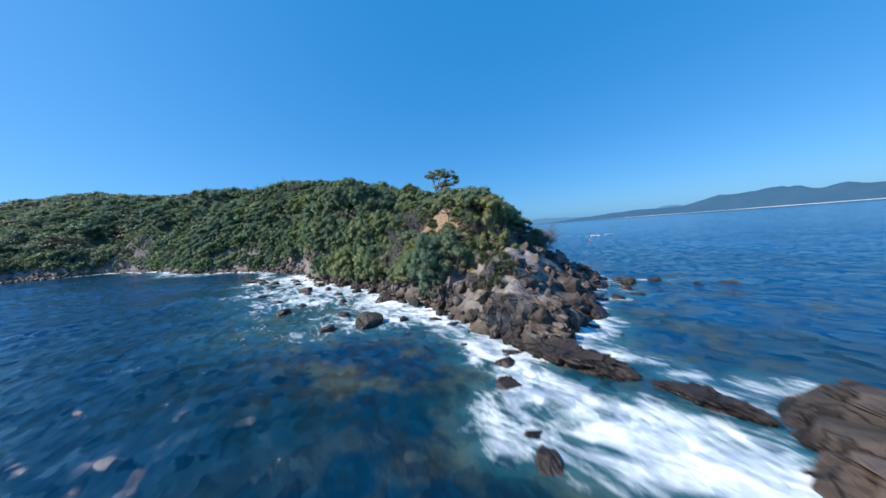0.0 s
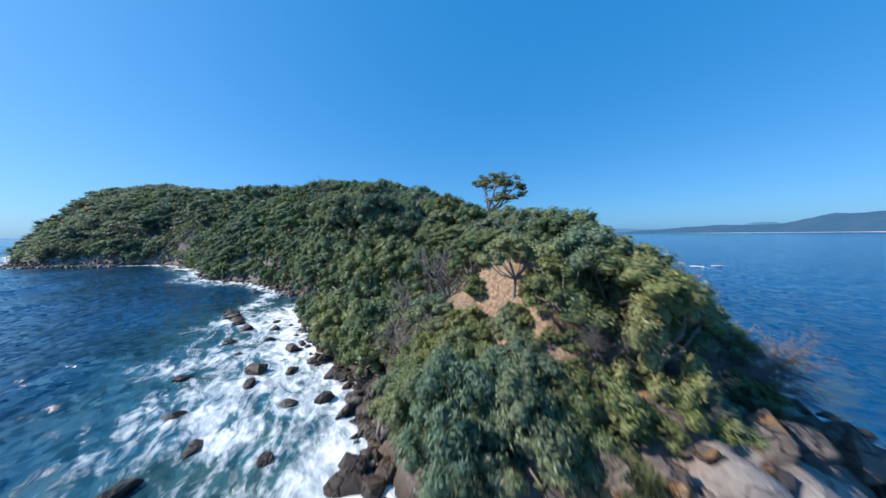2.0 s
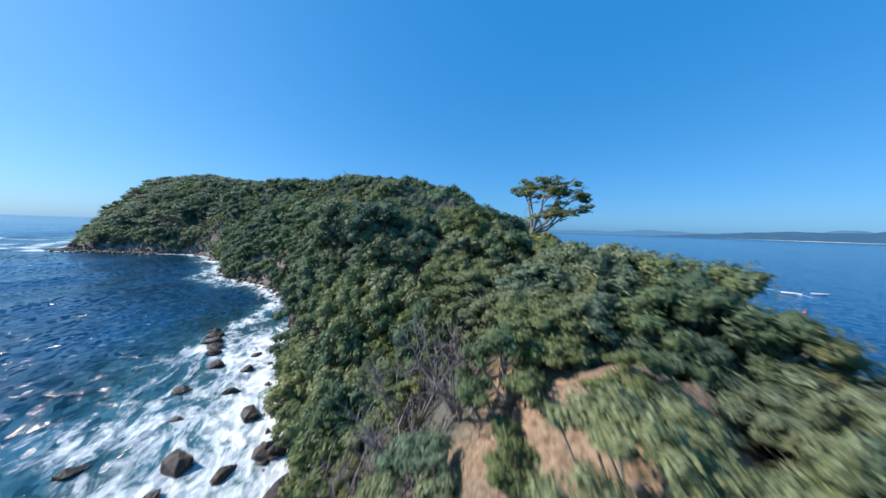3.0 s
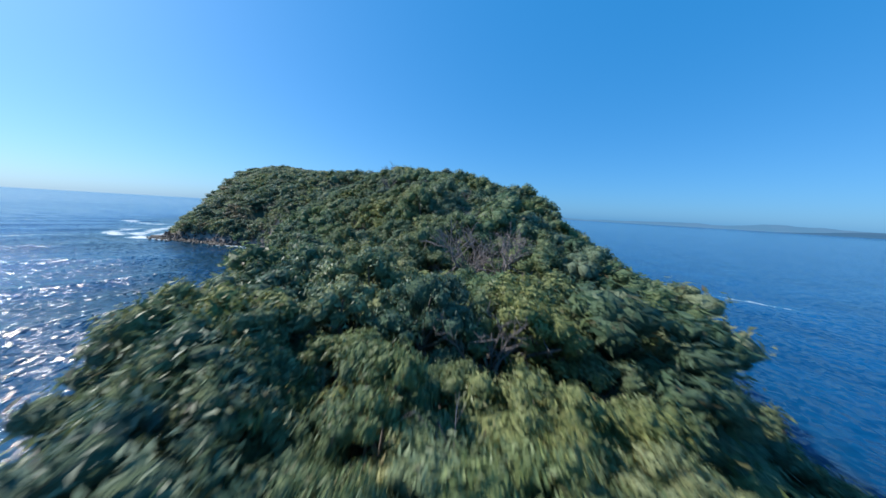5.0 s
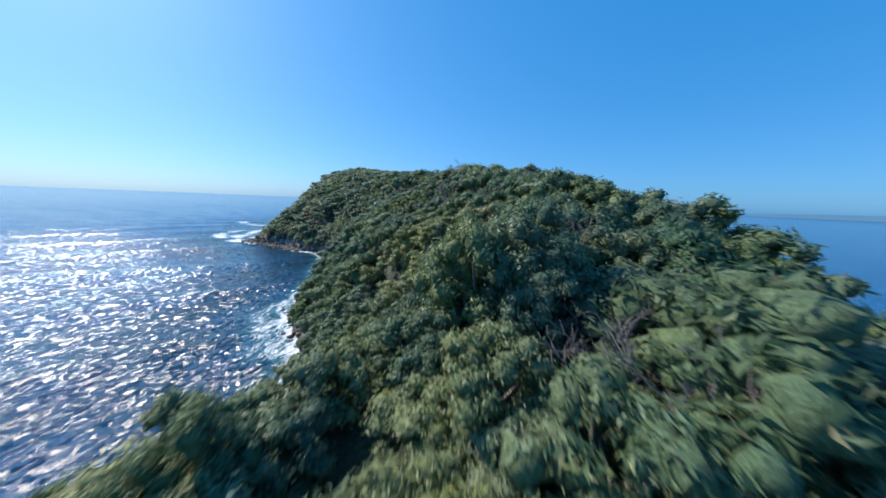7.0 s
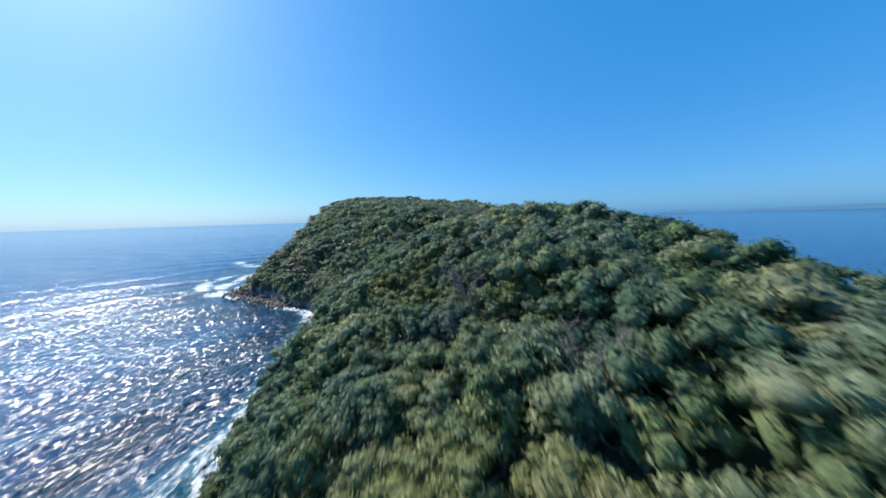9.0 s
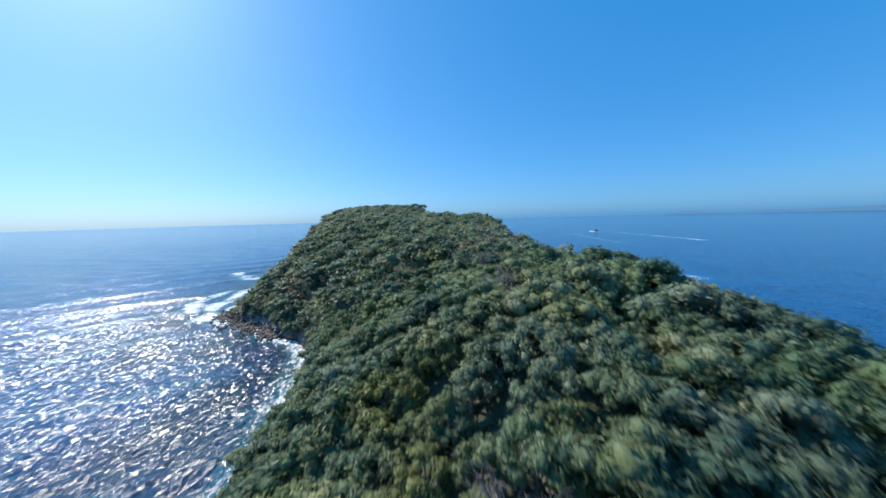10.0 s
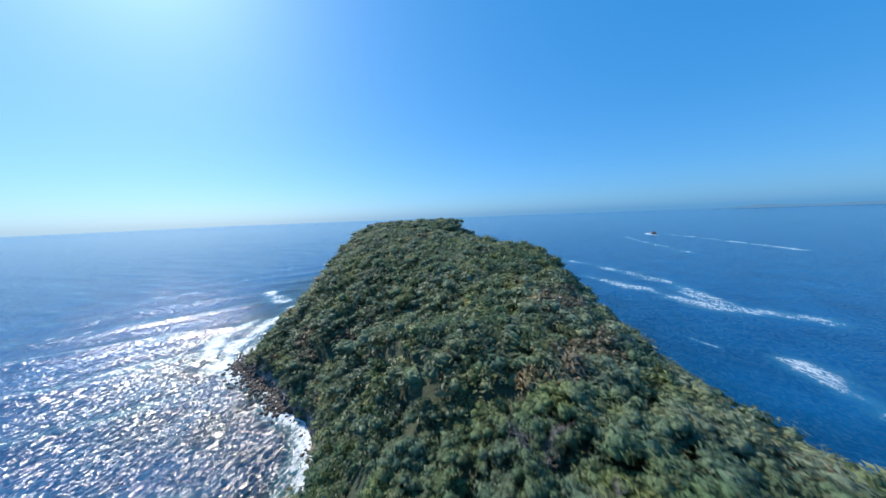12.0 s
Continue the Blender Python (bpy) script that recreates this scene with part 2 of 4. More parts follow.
LEAF = leaf_material("leaf_olive", (0.113, 0.147, 0.061), (0.194, 0.239, 0.104), (0.298, 0.338, 0.162))
LEAF_GREY = leaf_material("leaf_silver_green", (0.146, 0.178, 0.093), (0.252, 0.289, 0.150), (0.371, 0.401, 0.226))
LEAF_DEEP = leaf_material("leaf_deep_green", (0.068, 0.118, 0.065), (0.128, 0.193, 0.105), (0.209, 0.267, 0.155))
LEAF_BRIGHT = leaf_material("leaf_yellow_green", (0.113, 0.140, 0.050), (0.191, 0.227, 0.085), (0.279, 0.304, 0.136))
LEAF_DRY = leaf_material("leaf_dry_brown", (0.125, 0.102, 0.058), (0.214, 0.178, 0.107), (0.302, 0.258, 0.169))
WOOD_DEEP = leaf_material("forest_deep_green", (0.068, 0.117, 0.068), (0.127, 0.200, 0.113), (0.211, 0.287, 0.173), thin=0.5)
WOOD_OLIVE = leaf_material("forest_olive", (0.100, 0.140, 0.070), (0.179, 0.234, 0.123), (0.279, 0.338, 0.191), thin=0.5)
WOOD_GREY = leaf_material("forest_silver_green", (0.127, 0.170, 0.106), (0.224, 0.275, 0.179), (0.323, 0.380, 0.265), thin=0.5)
BARK = bark_material("grey_bark", (0.12, 0.1, 0.085), (0.3, 0.27, 0.24))
GREY_LIMB = bark_material("lichen_grey_bark", (0.13, 0.115, 0.1), (0.34, 0.32, 0.29))
DEAD = bark_material("bleached_dead_wood", (0.144, 0.119, 0.108), (0.302, 0.259, 0.245))
ROCK = rock_material("brown_grey_rock", (0.055, 0.042, 0.037), (0.130, 0.103, 0.091), (0.247, 0.206, 0.186), 0.7)
ROCK_LOW = rock_material("sea_worn_rock", (0.043, 0.031, 0.025), (0.086, 0.063, 0.051), (0.156, 0.119, 0.101))


def ground_material():
    m, n, l, p = material("island_ground")
    geo = n.new("ShaderNodeNewGeometry")
    co = geo.outputs["Position"]
    sep = n.new("ShaderNodeSeparateXYZ")
    l.new(co, sep.inputs[0])
    big, fine = noise_node(n, l, 0.35, 6.0, co, 0.62), noise_node(n, l, 4.0, 6.0, co, 0.65)
    rock = ramp_node(n, l, big.outputs["Fac"], ((0.28, (0.1, 0.08, 0.07)), (0.5, (0.235, 0.195, 0.175)), (0.72, (0.42, 0.37, 0.34))))
    joint = crack_node(n, l, co, 0.42)
    stone = mix_node(n, l, joint, mix_node(n, l, 1.0, rock.outputs[0], (0.45, 0.42, 0.4), "MULTIPLY"), rock.outputs[0])
    soil = ramp_node(n, l, fine.outputs["Fac"], ((0.3, (0.2, 0.12, 0.07)), (0.55, (0.38, 0.25, 0.16)), (0.8, (0.52, 0.38, 0.26))))
    # leaf litter with canopy shade put into its tone, for the gaps between trees
    litter = ramp_node(n, l, fine.outputs["Fac"], ((0.3, (0.035, 0.042, 0.024)), (0.6, (0.07, 0.088, 0.048)), (0.8, (0.12, 0.115, 0.075))))
    attr = n.new("ShaderNodeAttribute")
    attr.attribute_name = "cover"
    ac = n.new("ShaderNodeSeparateColor")
    l.new(attr.outputs["Color"], ac.inputs[0])
    col = mix_node(n, l, ac.outputs[0], stone, litter.outputs[0])
    col = mix_node(n, l, ac.outputs[1], col, soil.outputs[0])
    col = mix_node(n, l, 0.6, col, mix_node(n, l, 1.0, col, ramp_node(n, l, fine.outputs["Fac"], ((0.25, (0.5, 0.48, 0.46)), (0.55, (1, 1, 1)), (0.8, (1.35, 1.3, 1.25)))).outputs[0], "MULTIPLY"))
    ln = noise_node(n, l, 0.5, 4.0, co, 0.6)
    lf = ramp_node(n, l, ln.outputs["Fac"], ((0.63, (0, 0, 0)), (0.7, (0.6, 0.6, 0.6))))
    bare = math_node(n, l, "SUBTRACT", 1.0, ac.outputs[0], True)
    high = math_node(n, l, "MULTIPLY", math_node(n, l, "SUBTRACT", sep.outputs[2], 2.2), 0.5, True)
    col = mix_node(n, l, math_node(n, l, "MULTIPLY", math_node(n, l, "MULTIPLY", lf.outputs[0], bare), high), col, (0.4, 0.2, 0.05))
    edge = math_node(n, l, "ADD", sep.outputs[2], math_node(n, l, "MULTIPLY", big.outputs["Fac"], -2.0))
    wet = math_node(n, l, "SUBTRACT", 1.0, math_node(n, l, "MULTIPLY", math_node(n, l, "ADD", edge, 0.7), 1.2, True), True)
    col = mix_node(n, l, wet, col, mix_node(n, l, 1.0, col, (0.45, 0.38, 0.3), "MULTIPLY"))
    l.new(col, p.inputs["Base Color"])
    p.inputs["Roughness"].default_value = 0.9
    nb = bump_node(n, l, big.outputs["Fac"], 0.6, 0.8)
    l.new(bump_node(n, l, fine.outputs["Fac"], 0.8, 0.15, nb), p.inputs["Normal"])
    return m


def sea_material():
    m, n, l, p = material("sea_water")
    geo = n.new("ShaderNodeNewGeometry")
    co = geo.outputs["Position"]
    attr = n.new("ShaderNodeAttribute")
    attr.attribute_name = "sea"
    ac = n.new("ShaderNodeSeparateColor")
    l.new(attr.outputs["Color"], ac.inputs[0])
    foam, shoal, reef = ac.outputs[0], ac.outputs[1], ac.outputs[2]
    mp = n.new("ShaderNodeMapping")
    mp.inputs["Rotation"].default_value = (0, 0, radians(12))
    mp.inputs["Scale"].default_value = (0.72, 1.0, 1.0)
    l.new(co, mp.inputs["Vector"])
    w1 = noise_node(n, l, 0.42, 0.0, mp.outputs[0], 0.5)
    w2 = noise_node(n, l, 1.25, 0.0, mp.outputs[0], 0.5)
    w3 = noise_node(n, l, 0.045, 3.0, mp.outputs[0], 0.5)
    deep = ramp_node(n, l, w3.outputs["Fac"], ((0.3, (0.001, 0.053, 0.155)), (0.7, (0.002, 0.084, 0.225))))
    col = mix_node(n, l, shoal, deep.outputs[0], (0.001, 0.02, 0.03))
    rn = noise_node(n, l, 0.33, 4.0, co, 0.6)
    rf = ramp_node(n, l, rn.outputs["Fac"], ((0.46, (0, 0, 0)), (0.64, (0.8, 0.8, 0.8))))
    col = mix_node(n, l, math_node(n, l, "MULTIPLY", rf.outputs[0], reef), col, (0.08, 0.085, 0.045))
    # lacy foam: thick where the attribute is high, streaks where it is low
    drift = n.new("ShaderNodeMapping")
    drift.inputs["Rotation"].default_value = (0, 0, radians(8))
    drift.inputs["Scale"].default_value = (0.5, 1.05, 1.0)
    l.new(co, drift.inputs["Vector"])
    f1 = noise_node(n, l, 0.85, 7.0, drift.outputs[0], 0.7)
    f1.inputs["Distortion"].default_value = 0.9
    f2 = noise_node(n, l, 0.3, 5.0, drift.outputs[0], 0.6)
    f2.inputs["Distortion"].default_value = 1.2
    ridge = math_node(n, l, "SUBTRACT", 1.0, math_node(n, l, "MULTIPLY", math_node(n, l, "ABSOLUTE", math_node(n, l, "SUBTRACT", f2.outputs["Fac"], 0.5)), 5.0), True)
    lace = math_node(n, l, "ADD", math_node(n, l, "MULTIPLY", f1.outputs["Fac"], 0.85), math_node(n, l, "MULTIPLY", ridge, 0.3))
    level = math_node(n, l, "SUBTRACT", math_node(n, l, "ADD", foam, lace), 1.0)
    ff = math_node(n, l, "MULTIPLY", level, 3.2, True)
    milk = math_node(n, l, "MULTIPLY", foam, 0.58, True)
    col = mix_node(n, l, milk, col, (0.1, 0.36, 0.42))
    col = mix_node(n, l, ff, col, (0.86, 0.88, 0.9))
    l.new(col, p.inputs["Base Color"])
    l.new(math_node(n, l, "ADD", 0.13, math_node(n, l, "MULTIPLY", ff, 0.55)), p.inputs["Roughness"])
    p.inputs["IOR"].default_value = 1.33
    p.inputs["Specular IOR Level"].default_value = 0.38
    # the open sea is smoother than the broken water round the island
    away = n.new("ShaderNodeVectorMath")
    away.operation = "LENGTH"
    l.new(co, away.inputs[0])
    calm = math_node(n, l, "SUBTRACT", 1.0, math_node(n, l, "MULTIPLY", math_node(n, l, "SUBTRACT", away.outputs["Value"], 130.0), 0.004, True))
    calm = math_node(n, l, "MAXIMUM", calm, 0.4)
    b = bump_node(n, l, math_node(n, l, "MULTIPLY", w1.outputs["Fac"], calm), 1.0, 0.3)
    b = bump_node(n, l, math_node(n, l, "MULTIPLY", w2.outputs["Fac"], calm), 1.0, 0.12, b)
    b = bump_node(n, l, level, 0.5, 0.25, b)
    # ripples: small facets, each tilted its own way, that catch the sun one by one
    bent = n.new("ShaderNodeVectorMath")
    bent.operation = "MULTIPLY_ADD"
    l.new(noise_node(n, l, 0.8, 2.0, mp.outputs[0]).outputs["Color"], bent.inputs[0])
    bent.inputs[1].default_value = (1.6, 1.6, 0.0)
    l.new(mp.outputs[0], bent.inputs[2])
    ripple = n.new("ShaderNodeTexVoronoi")
    ripple.voronoi_dimensions = "2D"
    ripple.inputs["Scale"].default_value = 1.7
    l.new(bent.outputs[0], ripple.inputs["Vector"])
    lean = n.new("ShaderNodeVectorMath")
    lean.operation = "MULTIPLY_ADD"
    l.new(ripple.outputs["Color"], lean.inputs[0])
    lean.inputs[1].default_value, lean.inputs[2].default_value = (0.58, 0.58, 0.0), (-0.29, -0.29, 0.0)
    part_of = n.new("ShaderNodeVectorMath")
    part_of.operation = "SCALE"
    l.new(lean.outputs[0], part_of.inputs[0])
    l.new(calm, part_of.inputs["Scale"])
    both = n.new("ShaderNodeVectorMath")
    l.new(b, both.inputs[0]), l.new(part_of.outputs[0], both.inputs[1])
    unit = n.new("ShaderNodeVectorMath")
    unit.operation = "NORMALIZE"
    l.new(both.outputs[0], unit.inputs[0])
    l.new(unit.outputs[0], p.inputs["Normal"])
    return m


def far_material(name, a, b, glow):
    """Distant land; a bluish emission is added in place of the haze of kilometres of air."""
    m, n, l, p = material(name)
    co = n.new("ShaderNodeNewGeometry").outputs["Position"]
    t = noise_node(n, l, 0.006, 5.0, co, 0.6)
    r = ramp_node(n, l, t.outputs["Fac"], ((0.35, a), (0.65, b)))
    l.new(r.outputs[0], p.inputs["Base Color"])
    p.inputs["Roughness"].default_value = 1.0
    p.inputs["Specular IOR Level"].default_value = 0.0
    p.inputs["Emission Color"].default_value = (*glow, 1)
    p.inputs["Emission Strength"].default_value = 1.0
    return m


GROUND, SEA = ground_material(), sea_material()

# ---- mesh helpers ----
def mesh_from(name, verts, faces, mat, smooth=False, slots=None):
    me = bpy.data.meshes.new(name)
    verts, faces = np.asarray(verts, np.float32), np.asarray(faces, np.int32)
    k = faces.shape[1]
    me.vertices.add(len(verts)), me.loops.add(faces.size), me.polygons.add(len(faces))
    me.vertices.foreach_set("co", verts.ravel())
    me.loops.foreach_set("vertex_index", faces.ravel())
    me.polygons.foreach_set("loop_start", np.arange(0, faces.size, k, dtype=np.int32))
    if slots is not None:
        me.polygons.foreach_set("material_index", np.asarray(slots, np.int32))
    if smooth:
        me.polygons.foreach_set("use_smooth", np.ones(len(faces), bool))
    me.update(calc_edges=True)
    for one in mat if isinstance(mat, (list, tuple)) else (mat,):
        me.materials.append(one)
    return me


def colour_layer(me, name, rgb):
    layer = me.color_attributes.new(name, "FLOAT_COLOR", "POINT")
    layer.data.foreach_set("color", np.concatenate([rgb, np.ones((len(rgb), 1))], 1).astype(np.float32).ravel())


def sheet(xs, ys):
    gx, gy = np.meshgrid(xs, ys)
    nx, ny = len(xs), len(ys)
    i = (np.arange(ny - 1)[:, None] * nx + np.arange(nx - 1)[None, :]).ravel()
    return gx.ravel(), gy.ravel(), np.stack([i, i + 1, i + nx + 1, i + nx], 1)


def steps(*spans):
    """Grid lines: spans of (from, to, step)."""
    return np.unique(np.concatenate([np.arange(a, b, s) for a, b, s in spans] + [np.array([spans[-1][1]])]))


def widening(start, end, first, grow=1.22):
    out, s = [start], first
    while out[-1] < end:
        out.append(out[-1] + s)
        s *= grow
    out[-1] = end
    return np.array(out)


# ---- ground of the island ----
gx, gy, gf = sheet(steps((-436, -32, 2.5), (-32, 30, 0.42)), steps((-116, 52, 2.5), (52, 62, 1.0), (62, 108, 0.42), (108, 150, 2.0)))
gz = ground_height(gx, gy)
gd, _ = shore_distance(gx, gy)
keep_v = gd > -14
keep_f = keep_v[gf].all(1)
gf = gf[keep_f]
used, back = np.unique(gf, return_inverse=True)
gf = back.reshape(gf.shape)
gx, gy, gz, gd = gx[used], gy[used], gz[used], gd[used]
ground_mesh = mesh_from("ground", np.stack([gx, gy, gz], 1), gf, GROUND, False)
wooded = smooth01(gd + 3 * wobble(gx, gy, 11, 31), 3, 8) * smooth01(-gx, -9, 2)
soil = smooth01(wobble(gx, gy, 6, 41), -0.45, 0.0) * smooth01(gx, -16, -6) * smooth01(-gx, -14.5, -10.5) * smooth01(gz, 3.5, 6)
colour_layer(ground_mesh, "cover", np.stack([wooded, soil, 0 * soil], 1))
tagged(new("ground", ground_mesh), "rocky island ground with bare tan soil and leaf litter", "ground", kind="structure")

# ---- sea ----
sx = np.concatenate([-widening(966, 4800, 25)[::-1], steps((-959, -439, 7.0), (-439, -62, 1.9), (-62, 48, 0.55)), widening(49, 4800, 2)])
sy = np.concatenate([-widening(150, 4800, 5)[::-1], steps((-149, 44, 1.9), (44, 104, 0.55), (104, 240, 2.4), (240, 452, 5.5)), widening(458, 4800, 8)])
wx, wy, wf = sheet(sx, sy)
wd, _ = shore_distance(wx, wy)
out = np.maximum(-wd, 0)


def strip(pts, width, power=1.0):
    r, _ = to_line(wx, wy, pts)
    rough = 0.6 * width * wobble(wx, wy, width * 1.1, 61)
    return (1 - smooth01(r + rough, 0.0, width)) * power * (0.9 + 0.25 * wobble(wx, wy, 23, 63))


surf = wobble(wx, wy, 12, 71)
fleck = wobble(wx, wy, 4.5, 77, 2)
head_side = smooth01(wx, -62, -38) * (1 - smooth01(wy, 71, 78)) * (1 - smooth01(wx + 0.5 * (66 - wy), 10, 18))
bay = smooth01(-wx, 60, 90)
foam = (1 - smooth01(out + 2.4 * surf, 0.2, 4.2 + 4.5 * bay)) * (0.56 + 0.12 * bay)
foam = np.maximum(foam, head_side * ((1 - smooth01(out + 3 * surf, 1, 8)) * 0.2 + (1 - smooth01(out + 6 * surf, 8, 25)) * 0.45))
for line, width, power in (
        ([(-62, 66), (-50, 62), (-40, 60)], 5, 0.62), ([(12, 67.6), (18, 65.8), (21.5, 64.2)], 4.4, 0.72), ([(22.5, 64.5), (26, 63.2), (31, 63.2), (35, 62.6)], 5.2, 0.64), ([(24.5, 60.6), (28, 61.0), (31, 60.6)], 4.2, 0.56), ([(23, 68.6), (27, 69.0), (32, 69.0)], 1.8, 0.6),
        ([(33, 63), (37, 60), (46, 56)], 5, 0.33), ([(25.5, 71), (30, 69.5), (34, 68.5)], 2.2, 0.4), ([(34, 70), (42, 72)], 2.4, 0.46), ([(21, 93), (25, 96), (32, 98.5)], 2.0, 0.42), ([(22, 80), (24, 86), (22, 91)], 3.0, 0.42),
        ([(-201, -46), (-214, -60), (-240, -66), (-279, -79)], 9, 0.6), ([(-206, -62), (-222, -78), (-250, -82)], 8, 0.56), ([(-199, -42), (-192, -30)], 6, 0.56), ([(-288, -100), (-310, -130)], 12, 0.55),
        ([(-167, 20), (-150, 28), (-120, 38)], 5, 0.46), ([(-84, 54), (-98, 42), (-114, 42)], 6, 0.48),
        ([(-483, 143), (-410, 185), (-366, 200), (-311, 201), (-295, 229)], 14, 0.45), ([(-394, 142), (-347, 174), (-311, 195)], 13, 0.45), ([(-330, 125), (-300, 128), (-286, 127)], 5, 0.6),
        ([(-244, 181), (-233, 181), (-215, 181), (-191, 192)], 12, 0.44), ([(-231, 203), (-205, 194)], 9, 0.38), ([(-253, 162), (-262, 156)], 2.0, 0.55),
        ([(-838, 378), (-860, 372), (-892, 388), (-902, 402)], 11, 0.8), ([(-840, 410), (-700, 425), (-570, 431)], 16, 0.44), ([(-812, 310), (-700, 300), (-552, 303)], 12, 0.41),
        ([(-91, 195), (-76, 206)], 3, 0.58), ([(-20, 205), (-27, 212), (-50, 222)], 1.8, 0.66), ([(-140, -10), (-99, -11)], 3, 0.4)):
    foam = np.maximum(foam, strip(line, width, power))
foam = foam + 0.1 * fleck * (foam > 0.05)
shoal = np.clip(1.4 - out / 45, 0, 1) * np.clip(0.75 + 0.5 * surf, 0, 1) * (0.35 + 0.65 * (wy < 80))
reef = smooth01(-out, -20, -4) * smooth01(wx, -70, -30) * 0.8
reef = np.maximum(reef, strip([(-6, 55), (8, 57), (19, 57), (24, 59), (27, 56)], 7, 1.0))
reef = np.maximum(reef, strip([(23, 94), (30, 92), (38, 88)], 5, 0.9))
# long swell rolling in from the south-west, short chop everywhere
bend = wobble(wx, wy, 70, 81)
along_swell = 0.73 * wx + 0.68 * wy + 14 * bend
roll = np.exp(2.2 * (np.sin(along_swell / 6.4) - 1)) * 0.75 + 0.08 * np.sin((0.6 * wx + 0.8 * wy) / 2.3 + 3 * bend)
swell = roll * np.clip(out / 30, 0, 1) * (0.25 + 0.75 * smooth01(-wy, -75, -45)) * np.clip(1.5 - out / 600, 0, 1)
# white crest lines: whitecaps, with sun glints along the swell painted in as foam
crest = np.exp(9.0 * (np.sin(along_swell / 6.4 + 0.25) - 1)) * smooth01(-wy, -40, -5) * smooth01(out, 12, 40) * (1 - smooth01(out, 330, 520))
foam = np.maximum(foam, crest * (0.33 + 0.16 * wobble(wx, wy, 34, 87)))
chop = 0.2 * wobble(wx, wy, 3.4, 91) * np.clip(1.2 - out / 150, 0, 1)
lumps = 0.55 * np.clip(foam - 0.3, 0, 1) * (wobble(wx, wy, 1.9, 95) + 0.3)
far_rise = 15 * smooth01(np.hypot(wx, wy), 3300, 4800)
sea_mesh = mesh_from("water", np.stack([wx, wy, swell + chop + lumps + far_rise], 1), wf, SEA, True)
colour_layer(sea_mesh, "sea", np.stack([foam, shoal, reef], 1))
tagged(new("water", sea_mesh), "deep blue sea with white surf round the rocks", "sea", kind="structure")


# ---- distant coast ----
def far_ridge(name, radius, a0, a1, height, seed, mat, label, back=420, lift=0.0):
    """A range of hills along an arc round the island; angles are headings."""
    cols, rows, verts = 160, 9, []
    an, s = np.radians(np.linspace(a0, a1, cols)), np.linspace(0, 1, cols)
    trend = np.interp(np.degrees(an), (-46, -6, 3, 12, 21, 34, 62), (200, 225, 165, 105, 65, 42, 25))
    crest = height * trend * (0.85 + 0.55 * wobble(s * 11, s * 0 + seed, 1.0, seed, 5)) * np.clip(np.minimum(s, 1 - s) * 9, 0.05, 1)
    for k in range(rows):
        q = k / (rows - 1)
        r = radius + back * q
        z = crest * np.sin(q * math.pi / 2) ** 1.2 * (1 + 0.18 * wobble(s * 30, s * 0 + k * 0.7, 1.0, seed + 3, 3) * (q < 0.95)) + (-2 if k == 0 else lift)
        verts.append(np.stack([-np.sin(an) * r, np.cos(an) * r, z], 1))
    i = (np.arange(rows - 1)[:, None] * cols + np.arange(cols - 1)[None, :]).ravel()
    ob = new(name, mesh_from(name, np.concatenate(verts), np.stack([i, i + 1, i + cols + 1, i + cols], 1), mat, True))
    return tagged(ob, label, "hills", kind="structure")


# the last colour of each is glow added as haze, over its own base colour
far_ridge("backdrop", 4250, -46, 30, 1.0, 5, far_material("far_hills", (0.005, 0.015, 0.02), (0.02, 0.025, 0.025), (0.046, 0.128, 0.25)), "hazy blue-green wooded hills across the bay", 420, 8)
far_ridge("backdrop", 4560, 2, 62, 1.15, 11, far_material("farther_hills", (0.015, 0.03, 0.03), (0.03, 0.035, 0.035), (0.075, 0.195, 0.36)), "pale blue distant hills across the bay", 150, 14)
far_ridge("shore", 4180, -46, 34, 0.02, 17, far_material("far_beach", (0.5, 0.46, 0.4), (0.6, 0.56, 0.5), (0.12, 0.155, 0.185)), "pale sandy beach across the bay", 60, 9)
# ---- rocks ----
def rock_mesh(name, mat, seed, squash=(1.0, 1.0, 0.75), corners=16, cuts=1, rough=0.035, worn=True):
    """An angular block: the hull of random corners, with broken edges and an uneven face."""
    r = np.random.default_rng(seed)
    bm = bmesh.new()
    for _ in range(corners):
        d = Vector(r.normal(size=3)).normalized()
        d = d / max(abs(d.x), abs(d.y), abs(d.z)) ** 0.55 * r.uniform(0.78, 1.0)
        bm.verts.new(d)
    got = bmesh.ops.convex_hull(bm, input=bm.verts)
    bmesh.ops.delete(bm, geom=list({v for v in got["geom_interior"] + got["geom_unused"] if isinstance(v, bmesh.types.BMVert)}), context="VERTS")
    if worn:
        bmesh.ops.bevel(bm, geom=list(bm.edges), offset=0.06, clamp_overlap=True, segments=1, affect="EDGES")
    if cuts:
        bmesh.ops.subdivide_edges(bm, edges=list(bm.edges), cuts=cuts, use_grid_fill=True)
    bmesh.ops.triangulate(bm, faces=list(bm.faces))
    for v in bm.verts:
        if cuts > 2:
            # crevices between weathered blocks
            gaps = noise.voronoi(v.co * Vector((2.4, 2.4, 1.5)) + Vector((seed, 0, 0)))[0]
            v.co *= 1.0 + 0.14 * noise.cell(v.co * 2.1) - 0.3 * max(0.0, 1 - (gaps[1] - gaps[0]) * 5)
        v.co += v.co.normalized() * rough * (1.6 * noise.noise(v.co * 2.3 + Vector((seed, 0, 0))) + noise.noise(v.co * 6.5 + Vector((0, seed, 0))))
        v.co = Vector((v.co.x * squash[0], v.co.y * squash[1], v.co.z * squash[2]))
    me = bpy.data.meshes.new(name)
    bm.to_mesh(me), bm.free()
    me.materials.append(mat)
    return me


